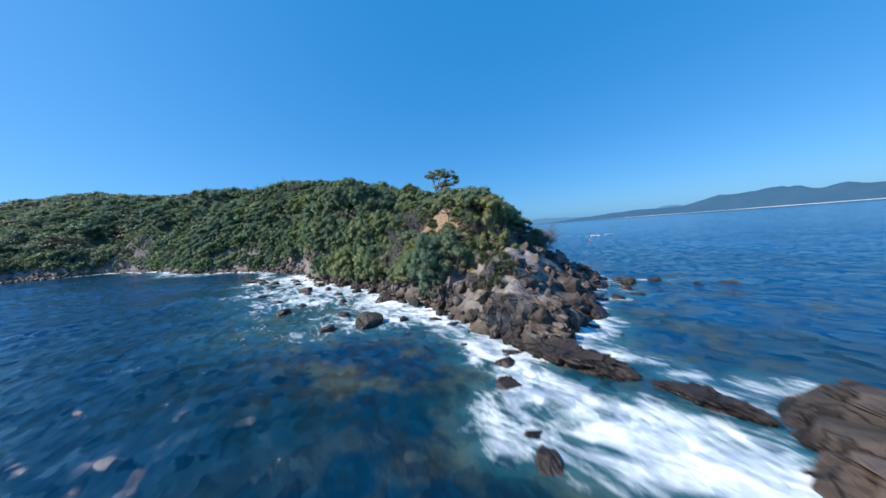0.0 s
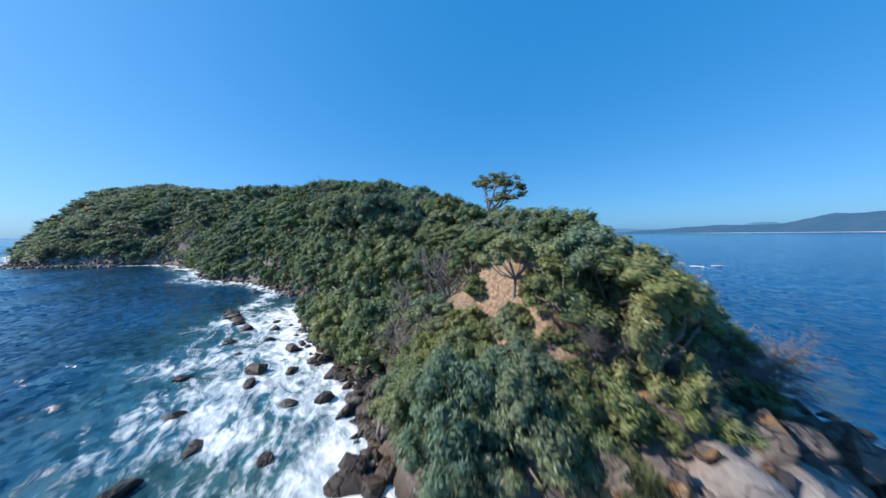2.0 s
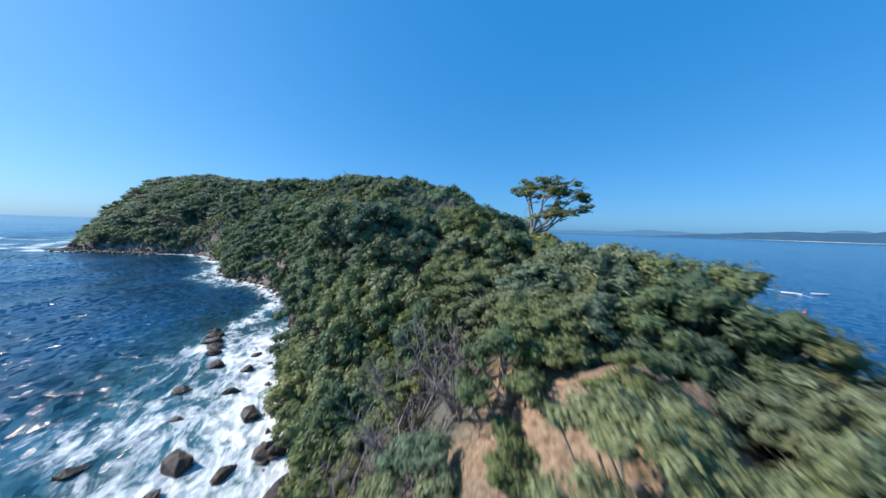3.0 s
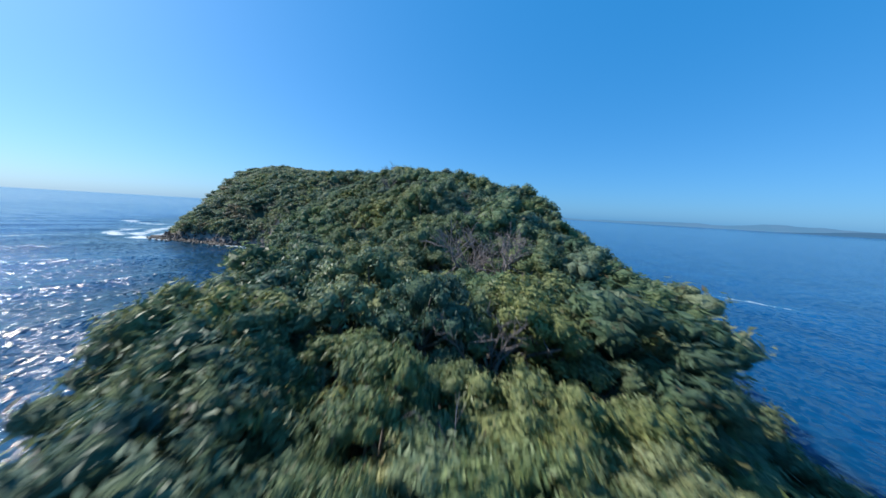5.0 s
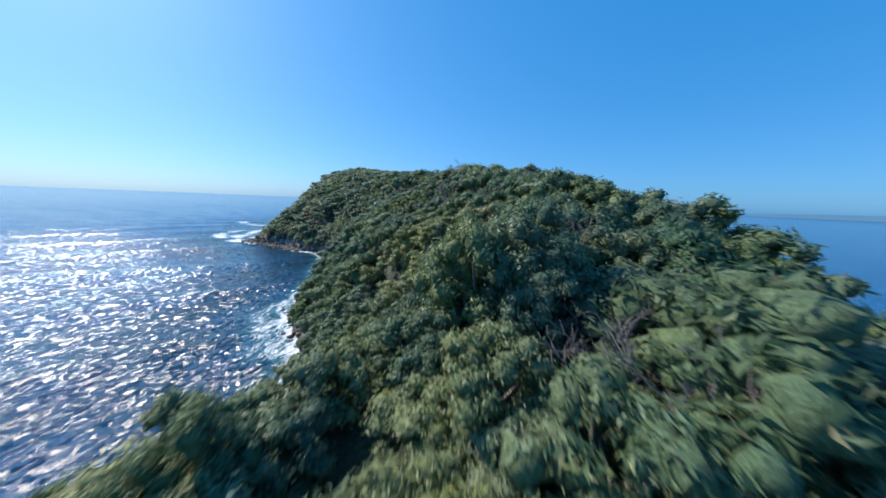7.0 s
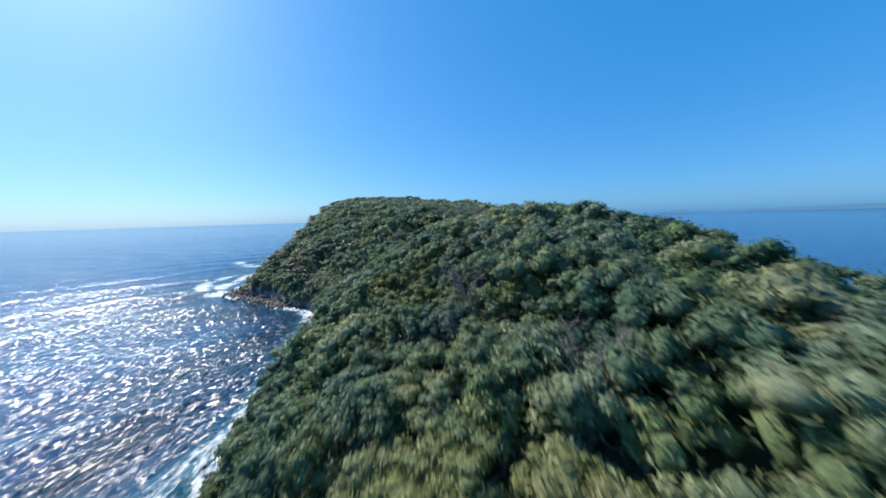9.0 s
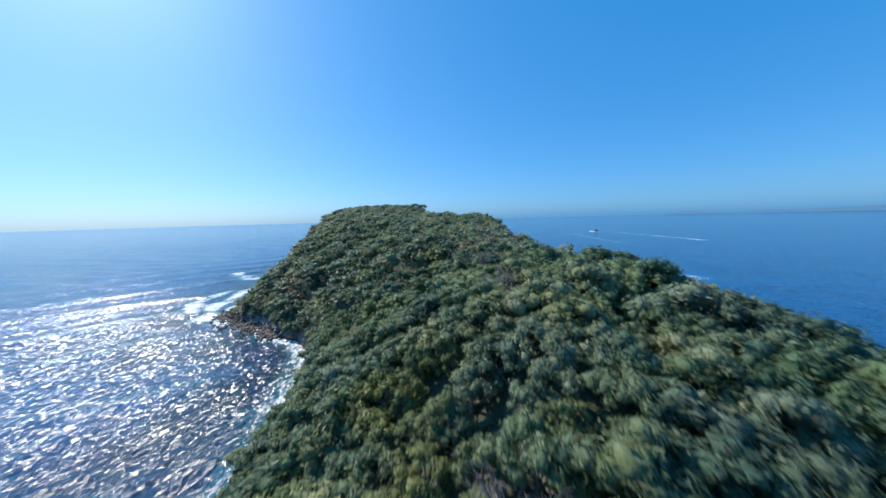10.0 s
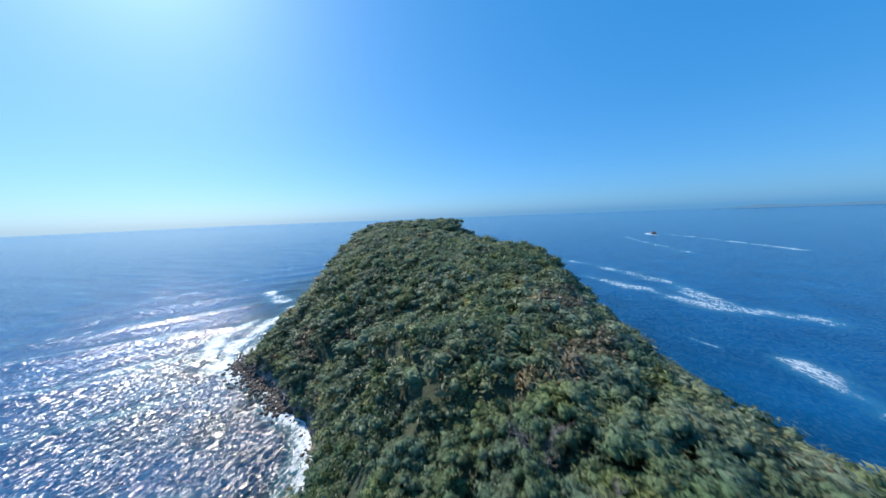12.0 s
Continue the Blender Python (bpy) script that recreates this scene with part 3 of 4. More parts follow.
BOULDERS = [rock_mesh("boulder", ROCK, 20 + k, (1.0, r, h), 17, 0) for k, (r, h) in enumerate(((0.8, 0.7), (0.65, 0.85), (0.9, 0.6), (0.7, 0.75), (0.55, 0.95), (0.85, 0.8), (0.6, 0.6), (0.75, 0.9)))]
LOW_ROCKS = [rock_mesh("rock", ROCK_LOW, 20 + k, (1.0, r, h), 15, 0) for k, (r, h) in enumerate(((0.8, 0.7), (0.65, 0.85), (0.9, 0.6), (0.7, 0.75)))]
WET_ROCKS = [rock_mesh("sea_rock", ROCK_LOW, 50 + k, (1.0, r, h), 24, 1, 0.05) for k, (r, h) in enumerate(((0.6, 0.5), (0.75, 0.55), (0.5, 0.45), (0.8, 0.65)))]
CRAGS = [rock_mesh("crag", ROCK, 60 + k, (1.0, r, h), 20, 3, 0.06) for k, (r, h) in enumerate(((0.75, 0.9), (0.85, 0.75), (0.6, 1.1), (0.9, 0.65)))]
SLABS = [rock_mesh("reef_slab", ROCK_LOW, 70 + k, (1.0, r, h), 30, 3, 0.05) for k, (r, h) in enumerate(((0.36, 0.2), (0.5, 0.24)))]


def put_rock(name, me, x, y, z, size, turn, label, group, tall=1.0, tip=0.25):
    ob = new(name, me)
    ob.matrix_world = Matrix.Translation((x, y, z)) @ Euler((random.uniform(-tip, tip), random.uniform(-tip, tip), turn)).to_matrix().to_4x4() @ Matrix.Diagonal((size, size, size * tall, 1))
    return tagged(ob, label, "rock", group)


# wave-washed slabs off the point
for x, y, z, size, turn, k in ((26.2, 67.0, 0.1, 4.0, 0.02, 0), (32.6, 66.8, 0.1, 2.2, -0.2, 0), (40.0, 67.4, 0.25, 6.6, -0.1, 1), (38.6, 64.6, 0.2, 4.4, 0.4, 1), (44.4, 69.4, 0.0, 5.0, 0.3, 1), (23.0, 65.6, -0.1, 1.2, 0.6, 1)):
    put_rock("reef_slab", SLABS[k], x, y, z, size, turn, "low brown rock slab washed by white surf", "reef off the point", 1.0, 0.06)
# great blocks of the bare point
for x, y, z, size, tall in ((21.0, 69.0, 0.7, 2.6, 1.0), (18.7, 70.3, 0.9, 2.2, 1.0), (22.6, 71.2, 0.8, 2.3, 1.0), (23.8, 69.2, 0.2, 1.9, 1.0), (16.6, 71.6, 1.5, 1.8, 1.0), (20.3, 73.4, 0.8, 1.8, 0.9),
                            (14.6, 73.0, 2.0, 1.5, 1.1), (12.6, 81.6, 3.9, 1.6, 1.3), (14.0, 84.0, 3.4, 1.8, 1.2), (15.0, 87.9, 2.9, 1.9, 1.1), (13.2, 79.0, 4.0, 1.4, 1.0), (16.8, 86.4, 1.6, 1.6, 1.0),
                            (16.6, 92.0, 0.8, 1.6, 1.0), (18.4, 89.7, 0.3, 1.6, 0.8), (15.5, 80.3, 2.6, 1.6, 1.0), (12.0, 86.3, 5.0, 1.5, 1.1), (17.6, 76.8, 2.2, 1.7, 0.9), (9.5, 71.5, 1.2, 1.7, 1.2), (11.8, 71.2, 0.8, 1.5, 1.0), (7.0, 71.6, 1.0, 1.4, 1.1)):
    put_rock("crag", random.choice(CRAGS), x, y, z, size, random.uniform(0, 6.28), "great angular grey-brown block with orange lichen", "crags of the point", tall)
SEA_ROCKS = ((29.2, 59.2, -0.4, 1.7), (28.2, 60.0, -0.3, 0.9), (8.8, 62.4, 0.1, 1.7), (9.6, 62.4, -0.1, 0.8), (3.6, 61.9, 0.1, 1.0), (-4.6, 57.7, 0.0, 1.2), (-17.2, 63.6, 0.1, 1.5), (-14.1, 63.2, 0.0, 1.0),
             (-21.6, 67.1, 0.1, 1.2), (-41.1, 59.8, 0.2, 1.5), (-38.9, 60.6, 0.2, 1.3), (-37.0, 60.9, 0.1, 1.0), (-43.6, 59.4, 0.2, 1.4), (-46.0, 59.0, 0.1, 1.1), (-33.0, 62.0, 0.0, 1.1), (1.5, 68.2, 0.2, 1.5), (-9.0, 66.0, 0.0, 0.9),
             (-26.0, 65.0, 0.1, 1.0), (24.3, 95.3, -0.3, 1.3), (28.6, 95.5, -0.4, 1.2), (31.0, 97.5, -0.4, 1.4), (26.2, 89.6, -0.4, 1.0), (25.0, 62.3, -0.3, 0.9), (24.2, 64.0, -0.25, 0.7), (6.9, 58.9, -0.1, 1.0), (10.4, 65.2, 0.0, 0.9),
             (-3.0, 64.5, 0.0, 0.7), (-28.0, 60.5, -0.1, 1.0), (-19.0, 58.0, -0.2, 1.2), (22.3, 91.8, 0.1, 1.3), (-7.0, 60.5, -0.2, 1.0), (-12.0, 58.5, -0.25, 1.1), (-23.0, 61.8, -0.1, 0.8), (-30.5, 65.5, 0.1, 0.9), (-34.5, 66.0, 0.1, 0.8),
             (23.6, 84.0, -0.3, 1.0), (24.6, 87.0, -0.4, 1.1), (22.6, 80.2, -0.1, 0.9), (-8.0, 68.6, 0.1, 0.9), (-15.0, 66.8, 0.1, 1.0))
for x, y, z, size in SEA_ROCKS:
    put_rock("sea_rock", random.choice(WET_ROCKS), x, y, z, size, random.uniform(0, 6.28), "dark wet boulder standing in white surf", "boulders in the surf")


def scatter(count, x0, x1, y0, y1, fits):
    found = []
    while len(found) < count:
        x, y = random.uniform(x0, x1), random.uniform(y0, y1)
        d = float(shore_distance(np.array([x]), np.array([y]))[0][0])
        if fits(x, y, d):
            found.append((x, y))
    return found


for x, y in scatter(270, -68, 8, 60, 80, lambda x, y, d: -1.0 < d < 3.4):
    size = random.choice((0.4, 0.5, 0.6, 0.75, 0.9, 1.15))
    z = max(float(ground_height(x, y)), -0.2)
    put_rock("boulder", random.choice(BOULDERS), x, y, z + 0.1 * size, size, random.uniform(0, 6.28), "rounded grey-brown boulder on the stony shore", "boulders on the shore", random.uniform(0.8, 1.2), 0.6)
for x, y in scatter(80, -17, 5, 66, 76, lambda x, y, d: -1.8 < d < 2.6):
    size = random.choice((0.5, 0.65, 0.8, 1.0, 1.25))
    z = max(float(ground_height(x, y)), -0.2)
    put_rock("boulder", random.choice(LOW_ROCKS if random.random() < 0.5 else BOULDERS), x, y, z + 0.15 * size, size, random.uniform(0, 6.28), "rounded dark brown boulder at the foot of the bank", "boulders on the shore", random.uniform(0.8, 1.1), 0.6)
for x, y in scatter(290, 6, 25, 66, 98, lambda x, y, d: -0.8 < d and float(ground_height(x, y)) < 6.2):
    size = random.choice((0.35, 0.5, 0.6, 0.75, 0.95, 1.3))
    z = max(float(ground_height(x, y)), -0.2)
    put_rock("rock", random.choice(LOW_ROCKS if z < 1.7 else BOULDERS), x, y, z + 0.1 * size, size, random.uniform(0, 6.28), "angular brown-grey rock lying on the point", "rocks on the point", random.uniform(0.8, 1.4), 0.6)


def joined(parts, name, mat, slots=None):
    vs, fs, base = [], [], 0
    for v, f in parts:
        vs.append(v), fs.append(f + base)
        base += len(v)
    return mesh_from(name, np.concatenate(vs), np.concatenate(fs), mat, False, slots)


def arrays(me):
    v = np.empty(len(me.vertices) * 3, np.float32)
    me.vertices.foreach_get("co", v)
    f = np.empty(len(me.loops), np.int32)
    me.loops.foreach_get("vertex_index", f)
    return v.reshape(-1, 3), f.reshape(len(me.polygons), -1)


pool = [arrays(rock_mesh("shingle", ROCK, 90 + k, (1, 0.8, 0.7), 14, 0, 0.035, False)) for k in range(5)]
bits = []
for i in range(len(SHORE)):
    (ax, ay), (bx, by) = SHORE[i], SHORE[(i + 1) % len(SHORE)]
    count = int(math.hypot(bx - ax, by - ay) * (2.6 if -230 < ax < -8 and ay < 75 else 1.2 if ay < 75 or ax > 0 else 0.3))
    s = rng.random(count)
    px, py = ax + s * (bx - ax) + rng.normal(size=count) * 1.6, ay + s * (by - ay) + rng.normal(size=count) * 1.6
    pz = np.maximum(ground_height(px, py), -0.25) + 0.1
    for x, y, z in zip(px, py, pz):
        v, f = pool[rng.integers(5)]
        a, k = rng.uniform(0, 6.28), rng.uniform(0.25, 0.95)
        c, sn = math.cos(a) * k, math.sin(a) * k
        bits.append((np.stack([v[:, 0] * c - v[:, 1] * sn + x, v[:, 0] * sn + v[:, 1] * c + y, v[:, 2] * k + z], 1), f))
# spit of shingle at the far corner of the bay
for _ in range(620):
    v, f = pool[rng.integers(5)]
    q, k = rng.random(), rng.uniform(0.35, 1.0)
    x = np.interp(q, (0, 0.3, 0.65, 1), (-209, -199, -190, -181)) + rng.normal() * 2.2
    y = np.interp(q, (0, 0.3, 0.65, 1), (-45, -35, -16, 4)) + rng.normal() * 2.2
    bits.append((v * k + (x, y, max(float(ground_height(x, y)), 0.0) + 0.15), f))
tagged(new("shore_stones", joined(bits, "shore_stones", ROCK)), "tumbled grey-brown stones along the waterline", "stones", kind="stuff")

islet = new("islet", rock_mesh("islet", ROCK_LOW, 137, (1.0, 0.6, 0.8), 11, 3, 0.16))
islet.matrix_world = Matrix.Translation((-870, 392, -2)) @ Matrix.Diagonal((24, 14, 9.5, 1))
tagged(islet, "small dark rock islet ringed by surf", "rock")


# ---- trees ----
def tube(path, radii, sides=6):
    """A tapered limb along a path: vertices and quads."""
    path = [Vector(p) for p in path]
    vs, fs = [], []
    for i, (p, r) in enumerate(zip(path, radii)):
        ahead = (path[min(i + 1, len(path) - 1)] - path[max(i - 1, 0)]).normalized()
        side = ahead.cross(Vector((0.3, 0.9, 0.1))).normalized()
        up = side.cross(ahead)
        for k in range(sides):
            a = 2 * math.pi * k / sides
            vs.append(p + (side * math.cos(a) + up * math.sin(a)) * r)
    for i in range(len(path) - 1):
        for k in range(sides):
            fs.append((i * sides + k, i * sides + (k + 1) % sides, (i + 1) * sides + (k + 1) % sides, (i + 1) * sides + k))
    return np.array(vs), np.array(fs)


def ball(finer):
    bm = bmesh.new()
    bmesh.ops.create_icosphere(bm, subdivisions=finer, radius=1.0)
    bm.verts.ensure_lookup_table()
    got = (np.array([v.co[:] for v in bm.verts]), np.array([[v.index for v in f.verts] for f in bm.faces]))
    bm.free()
    return got


BALL = ball(1)


def dome_heads(r, n, radius, height, base, hang=True):
    """Centres and sizes of the leafy heads, in lobes over a wide uneven dome."""
    out = []
    lobes = max(4, n // 5)
    for k in range(lobes):
        a = k * 2.39996 + r.uniform(-0.5, 0.5)
        q = math.sqrt((k + 0.5) / lobes)
        rad = radius * q * r.uniform(0.78, 1.02)
        cz = base + height * (1 - 1.1 * q * q) * r.uniform(0.85, 1.15)
        c = np.array([rad * math.cos(a), rad * math.sin(a), cz])
        spread = radius * 0.95 / math.sqrt(lobes)
        m = max(1, n // lobes)
        for j in range(m):
            b, e = j * 2.39996 + r.uniform(-0.6, 0.6), math.sqrt((j + 0.3) / m)
            out.append((c + np.array([spread * e * math.cos(b), spread * e * math.sin(b), spread * 0.6 * (1 - e * e) - 0.12 * radius * e]), r.uniform(0.65, 1.35)))
    # foliage hanging down the sides
    skirt = max(4, int(n * 0.3)) if hang else 0
    for k in range(skirt):
        a, q = k * 2.39996 + r.uniform(-0.3, 0.3), r.uniform(0.7, 0.98)
        out.append((np.array([radius * q * math.cos(a), radius * q * math.sin(a), base * r.uniform(0.25, 0.85)]), r.uniform(0.9, 1.3)))
    return out


def leafage(r, heads, size, count, leaf, flat=0.82, fold=True):
    """Leaf blades over each head, as triangles pairs: vertices and faces."""
    vs, fs, base = [], [], 0
    for c, k in heads:
        s = size * k
        d = r.normal(size=(count, 3))
        d /= np.linalg.norm(d, axis=1)[:, None]
        d[:, 2] = np.where(d[:, 2] < -0.3, -d[:, 2], d[:, 2])
        p = c + d * s * r.uniform(0.72, 1.18, count)[:, None] * (1, 1, flat)
        nrm = d + 0.48 * r.normal(size=(count, 3)) + (0, 0, 0.2)
        nrm /= np.linalg.norm(nrm, axis=1)[:, None]
        u = np.cross(nrm, r.normal(size=(count, 3)))
        u /= np.linalg.norm(u, axis=1)[:, None]
        v = np.cross(nrm, u)
        ln = (leaf * r.uniform(0.7, 1.3, count))[:, None]
        wide = ln * 0.58
        vs.append(np.stack([p - u * ln, p + v * wide - nrm * ln * 0.12, p + u * ln, p - v * wide - nrm * ln * 0.12], 1).reshape(-1, 3))
        q = np.arange(count * 4).reshape(-1, 4) + base
        fs.append(q[:, [0, 1, 2]])
        if fold:
            fs.append(q[:, [0, 2, 3]])
        base += count * 4
    return np.concatenate(vs), np.concatenate(fs)


def cores(r, heads, size, flat=0.82):
    """Dense twig mass inside each head."""
    bv, bf = BALL
    vs, fs, base = [], [], 0
    for c, k in heads:
        vs.append(c + bv * size * k * 0.72 * (1, 1, flat) * (1 + np.clip(0.34 * r.normal(size=(len(bv), 1)), -0.5, 0.6)))
        fs.append(bf + base)
        base += len(bv)
    return np.concatenate(vs), np.concatenate(fs)


def crown_arrays(seed, radius, height, base, n, count, leaf, plump=1.0, heads=None, core=1, flat=0.82, fold=True):
    """Leaves and, inside every core-th head, twigs: vertices, faces, material slots, heads."""
    r = np.random.default_rng(seed)
    heads = heads or dome_heads(r, n, radius, height, base)
    size = plump * radius * 1.3 / math.sqrt(len(heads))
    v, f = leafage(r, heads, size, count, leaf, flat, fold)
    v2, f2 = cores(r, [(c - np.array([0, 0, 0.3 * size]) * (core > 1), k) for c, k in heads[::core]], size, flat)
    return np.concatenate([v, v2]), np.concatenate([f, f2 + len(v)]), np.repeat((0, 1), (len(f), len(f2))), heads


def crown_mesh(name, seed, radius, height, base, n, count, leaf, mat, plump=1.0, heads=None, core=1, flat=0.82, fold=True):
    v, f, slots, heads = crown_arrays(seed, radius, height, base, n, count, leaf, plump, heads, core, flat, fold)
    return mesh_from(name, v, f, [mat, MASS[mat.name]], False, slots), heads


def merged(parts):
    vs, fs, b = [], [], 0
    for v, f in parts:
        vs.append(v), fs.append(f + b)
        b += len(v)
    return np.concatenate(vs), np.concatenate(fs)


def trunk_mesh(name, seed, heads, base, mat, girth=0.2, limbs=8, low=0.45):
    """A short leaning bole that forks into limbs under the leafy heads."""
    r = np.random.default_rng(seed)
    fork = Vector((r.uniform(-0.4, 0.4), r.uniform(-0.4, 0.4), base * low))
    parts = [tube([(0, 0, -1.4), (fork.x * 0.4, fork.y * 0.3, base * 0.2), fork], [girth * 1.35, girth * 1.1, girth], 7)]
    for c, _ in heads[:: max(1, len(heads) // limbs)]:
        c = Vector(c)
        mid = fork.lerp(c, 0.5) + Vector(r.normal(size=3)) * 0.25 + Vector((0, 0, -0.12 * (c - fork).length))
        parts.append(tube([fork, fork.lerp(mid, 0.5), mid, c], [girth * 0.7, girth * 0.5, girth * 0.38, girth * 0.12], 5))
    v, f = merged(parts)
    return mesh_from(name, v, f, mat, True)


def tree_kind(seed, radius, height, base, n, count, leaf, mat, label, girth=0.2, group="trees of the island", name="tree", category="tree", plump=1.0, fold=False):
    root = new(name)
    crown, heads = crown_mesh("crown", seed, radius, height, base, n, count, leaf, mat, 1.15 * plump, None, 1, 1.0, fold)
    trunk = new("trunk", trunk_mesh("trunk", seed + 1, heads, base, BARK, girth))
    top = new("crown", crown)
    trunk.parent = top.parent = root
    return tagged(root, label, category, group)


def placed(x, y, z, turn, size, tall=1.0, lean=(0.0, 0.0)):
    return Matrix.Translation((x, y, z)) @ Euler((lean[0], lean[1], 0)).to_matrix().to_4x4() @ Matrix.Rotation(turn, 4, "Z") @ Matrix.Diagonal((size, size, size * tall, 1))


def open_tree(seed, radius, height, base, label):
    root = new("tree")
    heads = dome_heads(np.random.default_rng(seed), 38, radius, height, base, False)
    leaf, _ = crown_mesh("crown", seed, radius, height, base, 0, 104, 0.096, LEAF_GREY, 1.0, heads)
    trunk = new("trunk", trunk_mesh("trunk", seed + 1, heads, base, GREY_LIMB, 0.15, 9, 0.5))
    top = new("crown", leaf)
    trunk.parent = top.parent = root
    return tagged(root, label, "tree", "trees of the island")


NEAR = [tree_kind(200, 2.6, 2.0, 2.1, 42, 100, 0.12, LEAF, "olive green broad-crowned coastal tree on the ridge"),
        tree_kind(210, 2.4, 2.0, 2.1, 40, 100, 0.12, LEAF_GREY, "silvery green broad-crowned coastal tree on the slope"),
        tree_kind(220, 2.9, 2.0, 2.2, 44, 100, 0.125, LEAF_DEEP, "dark green rounded coastal tree in the canopy"),
        tree_kind(230, 2.1, 2.1, 1.9, 36, 100, 0.12, LEAF_BRIGHT, "yellow-green compact coastal tree in the canopy")]
MIDDLE = [tree_kind(240, 2.6, 2.0, 2.2, 30, 60, 0.185, LEAF, "olive green coastal tree in dense canopy"),
          tree_kind(250, 2.4, 2.0, 2.2, 28, 60, 0.185, LEAF_GREY, "silvery green coastal tree in dense canopy"),
          tree_kind(260, 2.8, 2.0, 2.1, 32, 60, 0.185, LEAF_DEEP, "dark green coastal tree in dense canopy"),
          tree_kind(270, 2.2, 1.8, 2.0, 26, 60, 0.18, LEAF_BRIGHT, "yellow-green coastal tree in dense canopy")]
BUSHES = [tree_kind(280, 2.2, 1.9, 1.2, 40, 112, 0.115, LEAF_GREY, "silvery green bush hanging on the slope", 0.1, "bushes of the point", "bush", "bush"),
          tree_kind(290, 1.9, 2.0, 1.0, 36, 112, 0.115, LEAF, "dense olive green rounded bush among rocks", 0.1, "bushes of the point", "bush", "bush"),
          tree_kind(295, 1.2, 1.0, 0.5, 22, 90, 0.09, LEAF_BRIGHT, "low yellow-green shrub on bare ground", 0.06, "bushes of the point", "bush", "bush")]
# named spots on the knoll: kind, place, size, height factor
KNOLL = ((0, 8.7, 80.2, 8.6, 1.3, 1.3, NEAR), (1, 10.9, 79.9, 6.2, 0.85, 2.75, NEAR), (0, 1.4, 86.2, 10.8, 1.35, 1.15, NEAR), (3, 9.6, 82.6, 7.2, 1.35, 1.0, NEAR), (1, 5.0, 85.5, 9.0, 1.45, 1.0, NEAR), (0, -2.4, 83.0, 11.0, 1.2, 0.95, NEAR),
         (1, -5.0, 84.5, 11.8, 1.3, 0.95, NEAR), (0, 0.0, 88.6, 10.8, 1.35, 1.42, NEAR), (1, -3.6, 88.0, 11.6, 1.2, 1.45, NEAR), (2, 4.5, 89.5, 8.0, 1.3, 1.1, NEAR), (0, -9.0, 82.5, 11.6, 1.2, 0.85, NEAR), (1, 8.5, 86.5, 6.4, 1.1, 1.0, NEAR), (0, -6.0, 91.0, 11.0, 1.3, 1.0, NEAR),
         (0, 6.2, 72.4, 2.7, 1.25, 1.15, BUSHES), (0, 3.6, 73.6, 3.6, 1.0, 1.0, BUSHES), (0, 8.6, 74.2, 3.6, 1.1, 1.05, BUSHES), (1, 10.2, 76.6, 3.4, 1.15, 1.0, BUSHES), (0, -0.6, 74.6, 3.6, 0.9, 1.0, BUSHES),
         (1, 10.3, 77.4, 4.4, 0.95, 1.0, BUSHES), (1, 11.9, 79.0, 4.5, 0.85, 1.0, BUSHES), (1, 8.9, 76.4, 4.6, 0.9, 1.05, BUSHES), (0, 12.9, 81.0, 4.2, 0.75, 0.9, BUSHES), (2, 12.6, 84.6, 5.6, 0.6, 1.0, BUSHES), (2, 12.4, 75.6, 3.2, 0.7, 0.8, BUSHES), (2, 13.4, 86.6, 5.0, 0.5, 1.0, BUSHES), (2, 10.8, 80.4, 5.8, 0.6, 0.9, BUSHES), (1, 11.0, 89.5, 5.4, 0.8, 0.9, BUSHES))
for k, x, y, z, size, tall, kinds in KNOLL:
    copy_thing(kinds[k], placed(x, y, z, random.uniform(0, 6.28), size, tall * (0.6 if kinds is NEAR else 1.0)))
# thick bushes down the front of the knoll
for gxi in np.arange(-11.5, 12.4, 1.75):
    for gyi in np.arange(70.8, 80.0, 1.75):
        x, y = gxi + random.uniform(-0.5, 0.5), gyi + random.uniform(-0.5, 0.5)
        z, d = float(ground_height(x, y)), float(shore_distance(np.array([x]), np.array([y]))[0][0])
        if d > 1.1 and z < 7.0 and not (0.4 < x < 5.8 and y > 75.3) and not (x > 9 and y < 74) and not (-8 < x < -2.5) and not x > 10.6 and not (x > 8 and y > 77.5):
            copy_thing(BUSHES[random.random() > 0.6], placed(x, y, z - 0.1, random.uniform(0, 6.28), random.uniform(0.62, 0.85), random.uniform(0.8, 1.1)))
# open trees whose pale trunks stand out against the bare soil
OPEN = open_tree(276, 2.7, 1.5, 3.7, "spreading silvery tree with a bare twisted pale trunk")
for x, y, size in ((4.1, 77.9, 0.72), (7.8, 79.6, 0.95), (10.0, 82.6, 0.85), (9.4, 86.2, 0.85), (6.6, 83.4, 0.8)):
    copy_thing(OPEN, placed(x, y, float(ground_height(x, y)) - 0.2, random.uniform(0, 6.28), size, 1.0))
